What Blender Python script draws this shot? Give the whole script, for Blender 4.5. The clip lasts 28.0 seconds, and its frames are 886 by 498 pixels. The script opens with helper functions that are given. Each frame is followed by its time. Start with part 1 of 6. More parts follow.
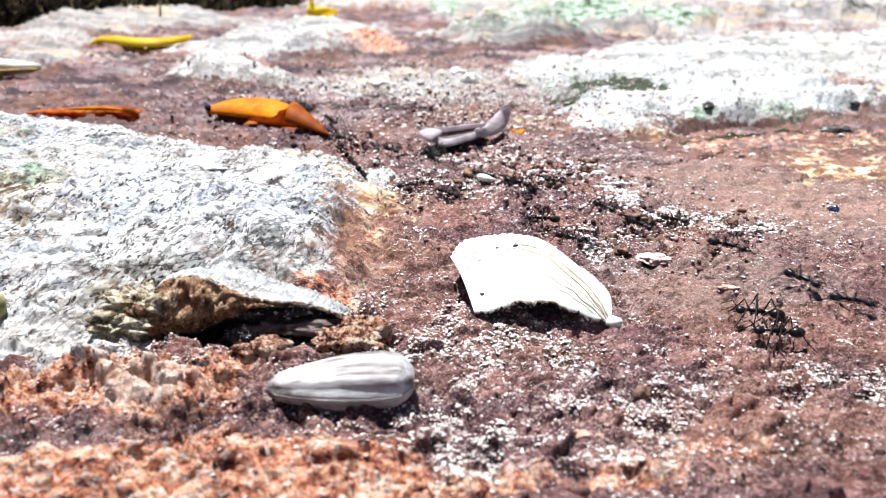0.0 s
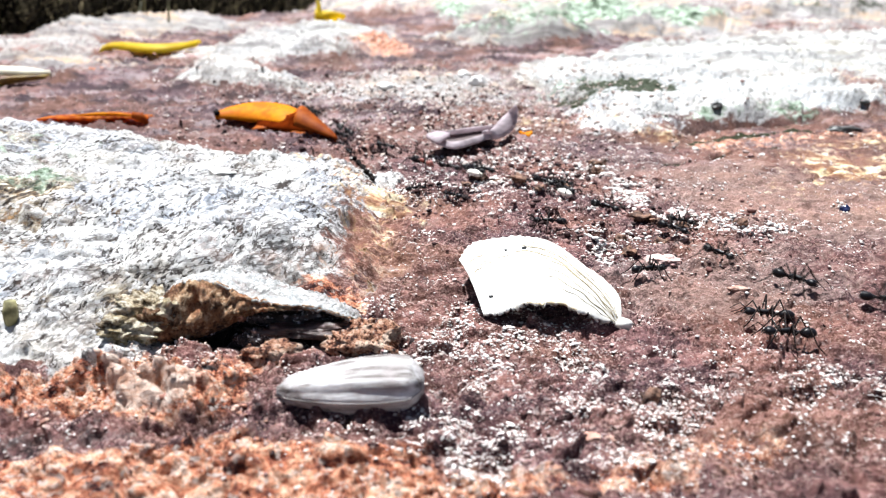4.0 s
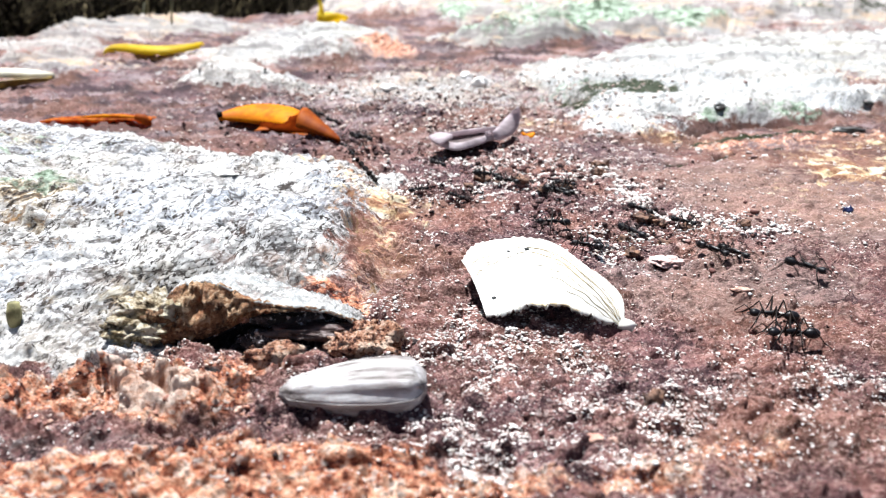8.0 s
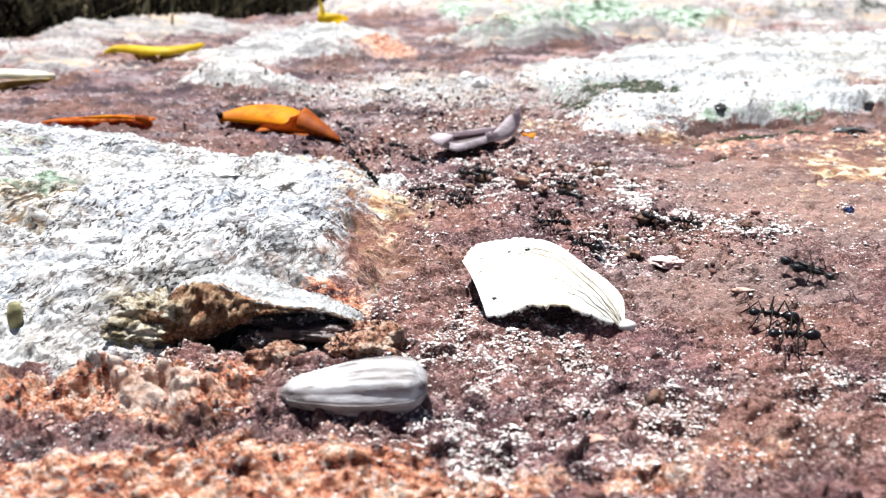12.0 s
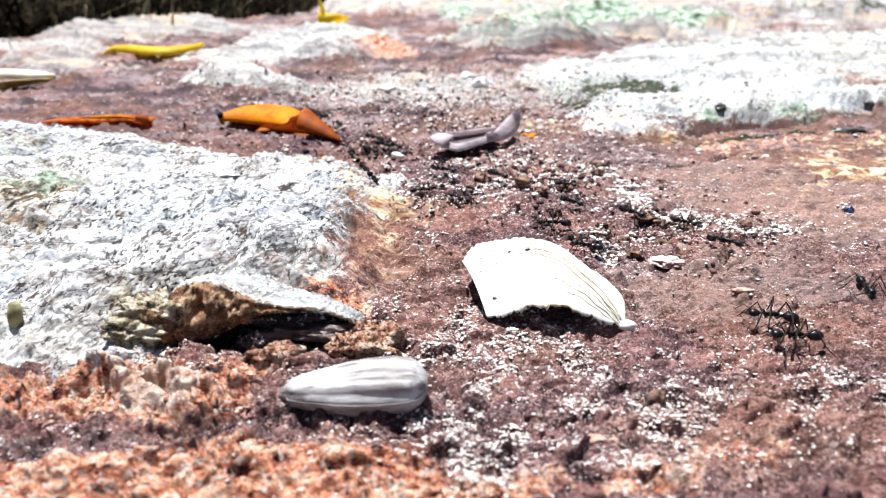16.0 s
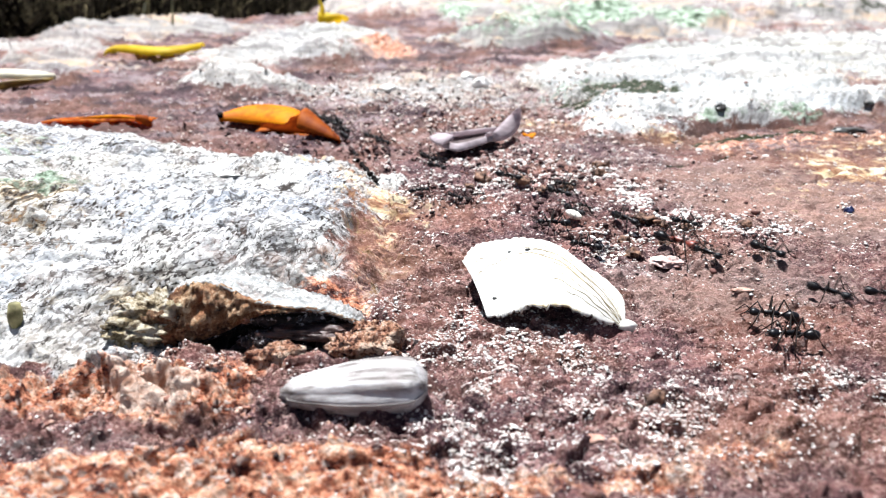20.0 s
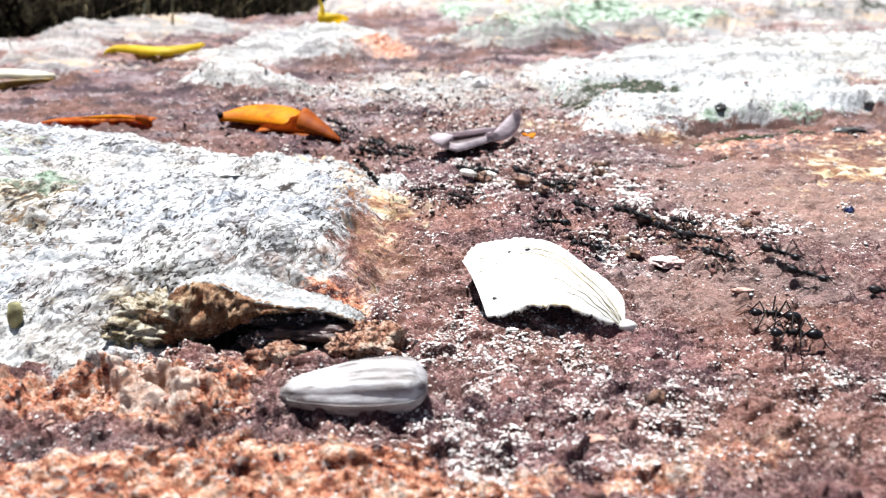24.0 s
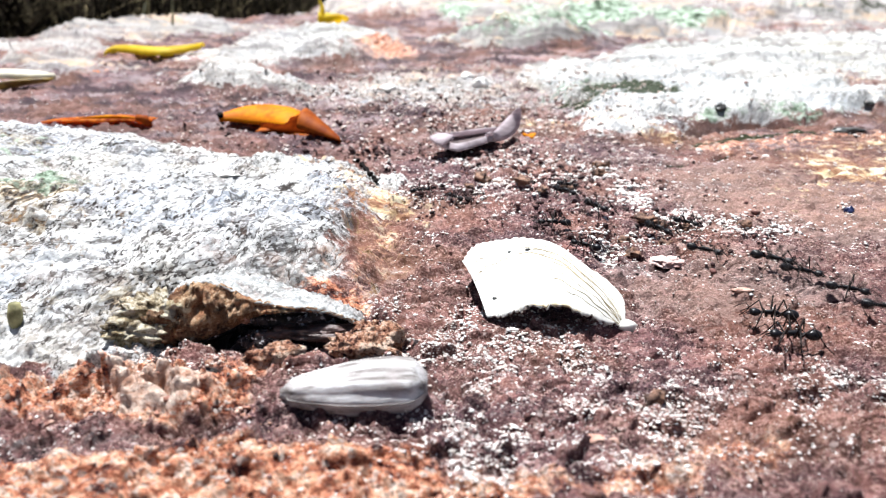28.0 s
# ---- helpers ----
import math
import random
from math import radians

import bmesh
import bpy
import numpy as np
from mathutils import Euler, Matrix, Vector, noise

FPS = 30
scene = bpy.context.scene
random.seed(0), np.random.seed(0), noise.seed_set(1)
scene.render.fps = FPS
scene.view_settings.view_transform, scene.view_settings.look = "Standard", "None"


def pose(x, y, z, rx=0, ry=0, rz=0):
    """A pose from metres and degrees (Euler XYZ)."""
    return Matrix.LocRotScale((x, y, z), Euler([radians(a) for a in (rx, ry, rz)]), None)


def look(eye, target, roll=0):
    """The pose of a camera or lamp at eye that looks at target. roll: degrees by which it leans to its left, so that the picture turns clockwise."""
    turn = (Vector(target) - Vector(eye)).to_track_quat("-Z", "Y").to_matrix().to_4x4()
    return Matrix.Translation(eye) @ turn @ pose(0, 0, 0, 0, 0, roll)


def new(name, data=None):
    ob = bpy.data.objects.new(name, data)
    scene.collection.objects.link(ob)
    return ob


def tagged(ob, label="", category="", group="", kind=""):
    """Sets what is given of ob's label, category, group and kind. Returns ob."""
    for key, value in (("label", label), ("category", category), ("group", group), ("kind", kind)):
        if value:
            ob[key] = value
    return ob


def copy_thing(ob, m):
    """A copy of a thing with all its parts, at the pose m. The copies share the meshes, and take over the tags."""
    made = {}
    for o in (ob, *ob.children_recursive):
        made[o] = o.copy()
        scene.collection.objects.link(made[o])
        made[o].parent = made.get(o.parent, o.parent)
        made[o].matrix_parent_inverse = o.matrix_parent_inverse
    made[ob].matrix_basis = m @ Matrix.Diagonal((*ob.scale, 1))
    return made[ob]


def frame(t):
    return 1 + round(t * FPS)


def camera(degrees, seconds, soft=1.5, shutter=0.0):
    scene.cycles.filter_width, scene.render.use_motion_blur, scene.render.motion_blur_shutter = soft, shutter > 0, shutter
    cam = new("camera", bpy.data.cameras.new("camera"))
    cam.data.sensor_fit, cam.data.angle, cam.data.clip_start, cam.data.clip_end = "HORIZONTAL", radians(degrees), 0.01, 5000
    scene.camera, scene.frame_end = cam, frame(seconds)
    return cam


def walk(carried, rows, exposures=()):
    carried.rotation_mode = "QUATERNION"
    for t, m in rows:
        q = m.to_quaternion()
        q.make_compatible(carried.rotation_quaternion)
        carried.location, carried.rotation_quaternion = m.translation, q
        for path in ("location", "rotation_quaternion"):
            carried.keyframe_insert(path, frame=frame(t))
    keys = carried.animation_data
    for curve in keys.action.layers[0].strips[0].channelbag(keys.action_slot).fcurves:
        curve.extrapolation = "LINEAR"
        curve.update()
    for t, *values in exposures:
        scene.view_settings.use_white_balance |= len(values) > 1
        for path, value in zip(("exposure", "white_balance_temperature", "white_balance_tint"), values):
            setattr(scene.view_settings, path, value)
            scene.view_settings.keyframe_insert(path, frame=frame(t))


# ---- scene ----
# Close view over a weathered red rock with a trail of army ants.
# ---- camera ----
EYE = (0.0, 0.0, 0.0424)


def turned(yaw, tip, roll):
    return pose(*EYE, 69 + tip, 0, yaw) @ pose(0, 0, 0, 0, 0, roll)


cam = camera(62, 28.0, soft=1.0, shutter=0.5)
cam.data.dof.use_dof = True
cam.data.dof.focus_distance = 0.108
cam.data.dof.aperture_fstop = 40
walk(cam, [
    (0.0, turned(-0.998, -0.352, 0.82)), (0.5, turned(-0.922, -0.345, 0.55)), (1.0, turned(-0.808, -0.330, 0.41)),
    (1.5, turned(-0.698, -0.288, 0.36)), (2.0, turned(-0.573, -0.258, 0.275)), (2.5, turned(-0.480, -0.222, 0.235)),
    (3.0, turned(-0.405, -0.190, 0.21)), (3.5, turned(-0.340, -0.171, 0.19)), (5.5, turned(-0.155, -0.078, 0.114)),
    (6.5, turned(-0.105, -0.060, 0.08)), (8.0, turned(-0.060, -0.047, 0.038)), (10.0, turned(-0.042, -0.008, 0.025)),
    (12.0, turned(-0.012, -0.002, 0.0)), (16.0, turned(0, 0, 0)), (20.0, turned(0, 0, 0)), (28.0, turned(0.003, 0, 0.0)),
], exposures=[(0.0, 1.46), (28.0, 1.46)])

# ---- light ----
SUN_UP, SUN_SIDE = 71.0, -26.0      # height, and degrees to the left of straight ahead
world = bpy.data.worlds.new("sky")
scene.world = world
world.use_nodes = True
wn = world.node_tree.nodes
sky = wn.new("ShaderNodeTexSky")
sky.sky_type = "NISHITA"
sky.sun_disc = False
sky.sun_elevation = radians(SUN_UP)
sky.sun_rotation = radians(SUN_SIDE)
world.node_tree.links.new(sky.outputs[0], wn["Background"].inputs[0])
wn["Background"].inputs[1].default_value = 0.031
sun_data = bpy.data.lights.new("sun", "SUN")
sun_data.energy = 5.0
sun_data.angle = radians(0.6)
sun_data.color = (0.965, 0.985, 1.0)
sun = new("sun", sun_data)
sun.matrix_world = look((2 * math.sin(radians(SUN_SIDE)), 2 * math.cos(radians(SUN_SIDE)), 2 * math.tan(radians(SUN_UP))), (0, 0, 0))


# ---- material tools ----
class Nodes:
    """Short calls for building a node material."""

    def __init__(self, name):
        self.mat = bpy.data.materials.new(name)
        self.mat.use_nodes = True
        self.tree = self.mat.node_tree
        self.bsdf = self.tree.nodes["Principled BSDF"]
        self.coord = self.tree.nodes.new("ShaderNodeTexCoord").outputs["Object"]

    def put(self, socket, value):
        if hasattr(value, "is_output"):
            self.tree.links.new(value, socket)
        elif isinstance(value, (tuple, list)) and len(value) == 3 and socket.type == "RGBA":
            socket.default_value = (*value, 1)
        else:
            socket.default_value = value

    def stretch(self, scale, turn=(0, 0, 0), coord=None):
        n = self.tree.nodes.new("ShaderNodeMapping")
        n.inputs["Scale"].default_value = scale
        n.inputs["Rotation"].default_value = [radians(a) for a in turn]
        self.tree.links.new(coord or self.coord, n.inputs["Vector"])
        return n.outputs[0]

    def noise(self, scale, detail=5, rough=0.6, coord=None, distort=0.0):
        n = self.tree.nodes.new("ShaderNodeTexNoise")
        n.inputs["Scale"].default_value = scale
        n.inputs["Detail"].default_value = detail
        n.inputs["Roughness"].default_value = rough
        n.inputs["Distortion"].default_value = distort
        self.tree.links.new(coord or self.coord, n.inputs["Vector"])
        return n.outputs["Fac"]

    def cells(self, scale, feature="F1", coord=None):
        n = self.tree.nodes.new("ShaderNodeTexVoronoi")
        n.feature = feature
        n.inputs["Scale"].default_value = scale
        self.tree.links.new(coord or self.coord, n.inputs["Vector"])
        return n.outputs["Distance"], n.outputs["Color"] if "Color" in n.outputs else None

    def ramp(self, fac, *stops):
        n = self.tree.nodes.new("ShaderNodeValToRGB")
        e = n.color_ramp.elements
        while len(e) < len(stops):
            e.new(0.5)
        for el, (p, c) in zip(e, stops):
            el.position = p
            el.color = (*c, 1) if isinstance(c, (tuple, list)) else (c, c, c, 1)
        self.put(n.inputs[0], fac)
        return n.outputs[0]

    def mix(self, fac, a, b, mode="MIX"):
        n = self.tree.nodes.new("ShaderNodeMix")
        n.data_type, n.blend_type = "RGBA", mode
        self.put(n.inputs[0], fac)
        self.put(n.inputs[6], a)
        self.put(n.inputs[7], b)
        return n.outputs[2]

    def maths(self, op, a, b=0.0, c=None, clamp=False):
        n = self.tree.nodes.new("ShaderNodeMath")
        n.operation, n.use_clamp = op, clamp
        self.put(n.inputs[0], a)
        self.put(n.inputs[1], b)
        if c is not None:
            self.put(n.inputs[2], c)
        return n.outputs[0]

    def attribute(self, name):
        n = self.tree.nodes.new("ShaderNodeAttribute")
        n.attribute_name = name
        s = self.tree.nodes.new("ShaderNodeSeparateColor")
        self.tree.links.new(n.outputs["Color"], s.inputs[0])
        return s.outputs[0], s.outputs[1], s.outputs[2], n.outputs["Alpha"]

    def island(self):
        return self.tree.nodes.new("ShaderNodeNewGeometry").outputs["Random Per Island"]

    def done(self, color, rough=0.7, bump=None, strength=0.4, distance=0.0004, **more):
        self.put(self.bsdf.inputs["Base Color"], color)
        self.put(self.bsdf.inputs["Roughness"], rough)
        if bump is not None:
            b = self.tree.nodes.new("ShaderNodeBump")
            b.inputs["Strength"].default_value = strength
            b.inputs["Distance"].default_value = distance
            self.put(b.inputs["Height"], bump)
            self.tree.links.new(b.outputs[0], self.bsdf.inputs["Normal"])
        for key, value in more.items():
            self.put(self.bsdf.inputs[key.replace("_", " ")], value)
        return self.mat


def rock_material():
    n = Nodes("weathered_rock")
    pale, rust, ochre, lichen = n.attribute("zones")
    wet_and_shade, soil, brown, pink = n.attribute("zones_more")
    moss_and_shade, pocket, dirt, cap = n.attribute("zones_moss")
    far, streak, distant, slab = n.attribute("zones_far")
    near = n.maths("SUBTRACT", 1.0, n.maths("MULTIPLY", distant, 0.8))
    fine = n.noise(1100, 6, 0.72)
    mid = n.noise(260, 9, 0.74, distort=0.5)
    wide = n.noise(42, 9, 0.70)
    huge = n.noise(9, 8, 0.68)
    grit = n.noise(620, 8, 0.78, coord=n.stretch((0.75, 1.2, 1.2), (0, 0, 24)))
    flake = n.noise(230, 9, 0.76, coord=n.stretch((0.68, 1.2, 1.3), (0, 0, 24)), distort=0.3)
    bed = n.noise(46, 10, 0.74, coord=n.stretch((0.30, 1.2, 1.3), (0, 0, 12)), distort=0.4)
    # red-brown ironstone
    red = n.ramp(mid, (0.385, (0.022, 0.012, 0.014)), (0.445, (0.080, 0.038, 0.042)), (0.495, (0.160, 0.077, 0.083)), (0.55, (0.252, 0.129, 0.132)), (0.64, (0.46, 0.29, 0.27)))
    red = n.mix(n.ramp(wide, (0.44, 0.0), (0.60, 0.6)), red, n.mix(0.45, red, (0.29, 0.145, 0.13)))
    red = n.mix(n.maths("MULTIPLY", far, n.ramp(streak, (0.36, 0.85), (0.50, 0.0))), red, n.mix(0.8, red, (0.030, 0.020, 0.022)))
    red = n.mix(n.maths("MULTIPLY", distant, n.ramp(bed, (0.43, 0.85), (0.52, 0.0))), red, n.mix(0.85, red, (0.020, 0.013, 0.016)))
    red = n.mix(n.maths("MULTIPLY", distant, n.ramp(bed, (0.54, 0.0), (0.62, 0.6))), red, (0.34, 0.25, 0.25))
    # red rock is greyed evenly with distance
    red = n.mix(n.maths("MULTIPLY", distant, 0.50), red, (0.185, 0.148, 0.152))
    red = n.mix(n.ramp(huge, (0.45, 0.0), (0.62, 0.5)), red, n.mix(0.6, red, (0.33, 0.20, 0.195)))
    red = n.mix(n.maths("MULTIPLY", near, n.ramp(fine, (0.61, 0.0), (0.65, 0.9))), red, (0.70, 0.58, 0.55))
    red = n.mix(n.ramp(fine, (0.41, 0.95), (0.455, 0.0)), red, (0.018, 0.010, 0.013))
    dust = n.noise(2700, 3, 0.62)
    red = n.mix(n.maths("MULTIPLY", near, n.ramp(dust, (0.38, 0.8), (0.45, 0.0))), red, (0.022, 0.012, 0.015))
    red = n.mix(n.maths("MULTIPLY", near, n.ramp(dust, (0.57, 0.0), (0.63, 0.55))), red, (0.50, 0.37, 0.34))
    crystal = n.tree.nodes.new("ShaderNodeSeparateColor")
    n.tree.links.new(n.cells(1900, coord=n.stretch((0.75, 1.25, 1.1), (0, 0, 24)))[1], crystal.inputs[0])
    coarse = n.tree.nodes.new("ShaderNodeSeparateColor")
    n.tree.links.new(n.cells(420, coord=n.stretch((0.6, 1.3, 1.1), (0, 0, 20)))[1], coarse.inputs[0])
    red = n.mix(n.maths("MULTIPLY", near, n.ramp(crystal.outputs[0], (0.0, 0.6), (0.22, 0.45), (0.26, 0.0))), red, n.mix(0.75, red, (0.012, 0.007, 0.009)))
    red = n.mix(n.maths("MULTIPLY", near, n.ramp(crystal.outputs[1], (0.965, 0.0), (0.975, 0.7))), red, (0.66, 0.55, 0.52))
    tiny = n.tree.nodes.new("ShaderNodeSeparateColor")
    n.tree.links.new(n.cells(4300, coord=n.stretch((0.8, 1.2, 1.1), (0, 0, 30)))[1], tiny.inputs[0])
    red = n.mix(n.maths("MULTIPLY", near, n.ramp(tiny.outputs[0], (0.0, 0.75), (0.24, 0.6), (0.28, 0.0))), red, n.mix(0.75, red, (0.010, 0.006, 0.008)))
    red = n.mix(n.maths("MULTIPLY", near, n.ramp(tiny.outputs[1], (0.83, 0.0), (0.86, 0.65))), red, (0.50, 0.34, 0.30))
    red = n.mix(n.ramp(coarse.outputs[0], (0.80, 0.0), (0.84, 0.45)), red, n.mix(0.7, red, (0.30, 0.14, 0.12)))
    red = n.mix(n.ramp(coarse.outputs[1], (0.20, 0.55), (0.24, 0.0)), red, n.mix(0.6, red, (0.035, 0.018, 0.024)))
    stain = n.noise(95, 7, 0.66, coord=n.stretch((0.55, 1.1, 1.0), (0, 0, -14)), distort=0.6)
    red = n.mix(n.ramp(stain, (0.41, 0.6), (0.50, 0.0)), red, n.mix(0.7, red, (0.040, 0.018, 0.024)))
    red = n.mix(n.ramp(stain, (0.52, 0.0), (0.60, 0.5)), red, n.mix(0.6, red, (0.36, 0.165, 0.14)))
    drift = n.noise(75, 8, 0.70, coord=n.stretch((0.40, 1.25, 1.0), (0, 0, 8)), distort=0.3)
    red = n.mix(n.maths("MULTIPLY", distant, n.ramp(drift, (0.44, 0.85), (0.53, 0.0))), red, (0.032, 0.025, 0.029))
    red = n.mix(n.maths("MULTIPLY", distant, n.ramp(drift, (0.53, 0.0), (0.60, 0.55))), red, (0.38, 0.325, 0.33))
    tone = n.noise(36, 4, 0.62, distort=0.4)
    red = n.mix(n.ramp(tone, (0.46, 0.0), (0.60, 0.5)), red, n.mix(0.6, red, (0.33, 0.150, 0.090)))
    red = n.mix(n.ramp(tone, (0.38, 0.5), (0.48, 0.0)), red, n.mix(0.6, red, (0.120, 0.066, 0.082)))
    red = n.mix(n.maths("MULTIPLY", ochre, 0.85, clamp=True), red, n.mix(0.75, red, n.mix(n.ramp(mid, (0.42, 0.0), (0.58, 1.0)), (0.20, 0.082, 0.045), (0.52, 0.30, 0.165))))
    # pale foliated crust with dark pits
    strand = n.stretch((0.34, 1.15, 1.15), coord=n.stretch((1, 1, 1), (0, 0, -70)))
    hair = n.noise(620, 8, 0.70, coord=strand, distort=0.5)
    vein = n.noise(210, 9, 0.72, coord=strand, distort=0.6)
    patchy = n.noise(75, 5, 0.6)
    blue = n.noise(55, 5, 0.6)
    sheet = n.noise(95, 7, 0.62, coord=n.stretch((0.22, 1.25, 1.25), coord=n.stretch((1, 1, 1), (0, 0, -62))), distort=0.8)
    crack = n.noise(70, 6, 0.60, coord=n.stretch((0.36, 1.2, 1.2), coord=n.stretch((1, 1, 1), (0, 0, -28))), distort=1.0)
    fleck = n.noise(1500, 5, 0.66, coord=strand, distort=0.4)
    palec = n.mix(n.ramp(wide, (0.42, 0.0), (0.60, 1.0)), (0.56, 0.56, 0.56), (0.41, 0.385, 0.345))
    palec = n.mix(n.ramp(blue, (0.48, 0.0), (0.60, 0.65)), palec, (0.25, 0.30, 0.385))
    palec = n.mix(n.ramp(huge, (0.50, 0.0), (0.62, 0.5)), palec, (0.36, 0.295, 0.225))
    palec = n.mix(n.ramp(bed, (0.37, 0.6), (0.45, 0.0)), palec, (0.24, 0.185, 0.15))
    palec = n.mix(n.ramp(sheet, (0.40, 0.6), (0.49, 0.0)), palec, (0.20, 0.165, 0.145))
    palec = n.mix(n.ramp(sheet, (0.52, 0.0), (0.62, 0.7)), palec, (0.62, 0.615, 0.61))
    palec = n.mix(n.ramp(crystal.outputs[1], (0.70, 0.0), (0.74, 0.6)), palec, (0.68, 0.675, 0.67))
    palec = n.mix(n.ramp(hair, (0.54, 0.0), (0.62, 0.7)), palec, (0.70, 0.695, 0.68))
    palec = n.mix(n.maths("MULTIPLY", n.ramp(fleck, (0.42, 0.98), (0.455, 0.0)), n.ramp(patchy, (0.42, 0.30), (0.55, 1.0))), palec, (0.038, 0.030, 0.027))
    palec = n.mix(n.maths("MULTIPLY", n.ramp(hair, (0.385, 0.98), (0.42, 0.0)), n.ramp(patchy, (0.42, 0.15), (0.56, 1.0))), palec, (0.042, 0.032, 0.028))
    palec = n.mix(n.ramp(vein, (0.365, 0.95), (0.395, 0.0)), palec, (0.042, 0.032, 0.028))
    palec = n.mix(n.maths("MULTIPLY", n.ramp(vein, (0.480, 0.0), (0.490, 0.6), (0.500, 0.6), (0.510, 0.0)), n.ramp(patchy, (0.42, 0.0), (0.54, 0.9))), palec, (0.07, 0.052, 0.045))
    palec = n.mix(n.maths("MULTIPLY", near, n.ramp(crack, (0.478, 0.0), (0.490, 0.75), (0.498, 0.75), (0.510, 0.0))), palec, (0.045, 0.034, 0.030))
    palec = n.mix(n.ramp(grit, (0.375, 0.95), (0.41, 0.0)), palec, (0.035, 0.028, 0.026))
    # carved pockets are darkened in the colour as well
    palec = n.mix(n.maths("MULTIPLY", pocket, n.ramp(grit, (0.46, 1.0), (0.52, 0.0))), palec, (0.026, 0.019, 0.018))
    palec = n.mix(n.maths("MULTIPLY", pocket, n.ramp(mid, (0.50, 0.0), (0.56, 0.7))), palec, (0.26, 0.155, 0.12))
    earth = n.ramp(hair, (0.42, (0.018, 0.011, 0.007)), (0.465, (0.12, 0.080, 0.046)), (0.51, (0.30, 0.235, 0.150)), (0.57, (0.58, 0.53, 0.44)))
    palec = n.mix(n.ramp(n.maths("ADD", dirt, n.maths("MULTIPLY", n.maths("SUBTRACT", flake, 0.5), 1.6)), (0.38, 0.0), (0.60, 0.9)), palec, earth)
    weather = n.maths("ADD", n.maths("MULTIPLY", streak, 0.6), n.maths("MULTIPLY", bed, 0.4))
    palec = n.mix(n.maths("MULTIPLY", far, n.ramp(weather, (0.40, 0.92), (0.49, 0.6), (0.58, 0.0))), palec, n.mix(0.72, palec, (0.20, 0.185, 0.145)))
    palec = n.mix(n.maths("MULTIPLY", far, n.ramp(weather, (0.50, 0.0), (0.62, 0.45))), palec, (0.36, 0.29, 0.225))
    palec = n.mix(n.maths("MULTIPLY", slab, n.ramp(bed, (0.44, 0.10), (0.54, 0.60))), palec, (0.46, 0.475, 0.47))
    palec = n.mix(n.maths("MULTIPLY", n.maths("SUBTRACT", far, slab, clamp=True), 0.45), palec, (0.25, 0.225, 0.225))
    seam = n.noise(34, 9, 0.70, coord=n.stretch((0.28, 1.25, 1.0), (0, 0, 6)), distort=0.4)
    blotch = n.noise(42, 7, 0.68, coord=n.stretch((0.45, 1.1, 1.0), (0, 0, -10)))
    palec = n.mix(n.maths("MULTIPLY", far, n.ramp(seam, (0.455, 0.0), (0.49, 0.75), (0.51, 0.75), (0.545, 0.0))), palec, n.mix(0.85, palec, (0.085, 0.072, 0.075)))
    palec = n.mix(n.maths("MULTIPLY", n.maths("SUBTRACT", far, slab, clamp=True), n.ramp(blotch, (0.53, 0.0), (0.60, 0.65))), palec, (0.46, 0.32, 0.21))
    # rust
    rough_mix = n.maths("ADD", n.maths("MULTIPLY", mid, 0.66), n.maths("MULTIPLY_ADD", grit, 0.74, -0.20))
    rustc = n.ramp(rough_mix, (0.40, (0.030, 0.010, 0.011)), (0.440, (0.23, 0.068, 0.042)), (0.480, (0.55, 0.200, 0.110)), (0.54, (0.70, 0.385, 0.245)), (0.62, (0.78, 0.62, 0.52)))
    rustc = n.mix(n.ramp(fine, (0.57, 0.0), (0.65, 0.8)), rustc, (0.54, 0.44, 0.38))
    rustc = n.mix(n.ramp(crystal.outputs[0], (0.0, 0.5), (0.18, 0.4), (0.22, 0.0)), rustc, n.mix(0.75, rustc, (0.03, 0.012, 0.014)))
    rustc = n.mix(n.ramp(crystal.outputs[1], (0.90, 0.0), (0.92, 0.7)), rustc, (0.60, 0.53, 0.48))
    rustc = n.mix(n.ramp(tiny.outputs[0], (0.0, 0.7), (0.20, 0.55), (0.24, 0.0)), rustc, n.mix(0.8, rustc, (0.035, 0.012, 0.014)))
    rustc = n.mix(n.ramp(n.maths("ADD", cap, n.maths("MULTIPLY", n.maths("SUBTRACT", grit, 0.5), 1.2)), (0.35, 0.0), (0.60, 0.9)), rustc, n.mix(n.ramp(mid, (0.42, 0.0), (0.56, 1.0)), (0.46, 0.25, 0.17), (0.70, 0.58, 0.50)))
    ochrec = n.ramp(n.noise(150, 8, 0.70, coord=n.stretch((0.7, 1.1, 1.1), (0, 0, -20)), distort=0.5), (0.38, (0.15, 0.065, 0.040)), (0.46, (0.30, 0.155, 0.090)), (0.53, (0.56, 0.42, 0.25)), (0.62, (0.78, 0.71, 0.54)))
    lich = n.ramp(flake, (0.38, (0.012, 0.018, 0.010)), (0.46, (0.085, 0.12, 0.075)), (0.54, (0.30, 0.37, 0.29)), (0.64, (0.64, 0.69, 0.62)))
    browng = n.ramp(n.noise(500, 8, 0.72), (0.36, (0.022, 0.012, 0.006)), (0.48, (0.14, 0.075, 0.032)), (0.58, (0.30, 0.18, 0.09)), (0.68, (0.52, 0.38, 0.24)))
    wet_shade_c = n.ramp(mid, (0.40, (0.006, 0.005, 0.006)), (0.54, (0.035, 0.026, 0.026)), (0.62, (0.06, 0.05, 0.055)), (0.72, (0.40, 0.38, 0.40)))
    soilc = n.ramp(n.noise(60, 9, 0.75), (0.38, (0.006, 0.005, 0.004)), (0.52, (0.02, 0.016, 0.012)), (0.66, (0.07, 0.06, 0.04)))

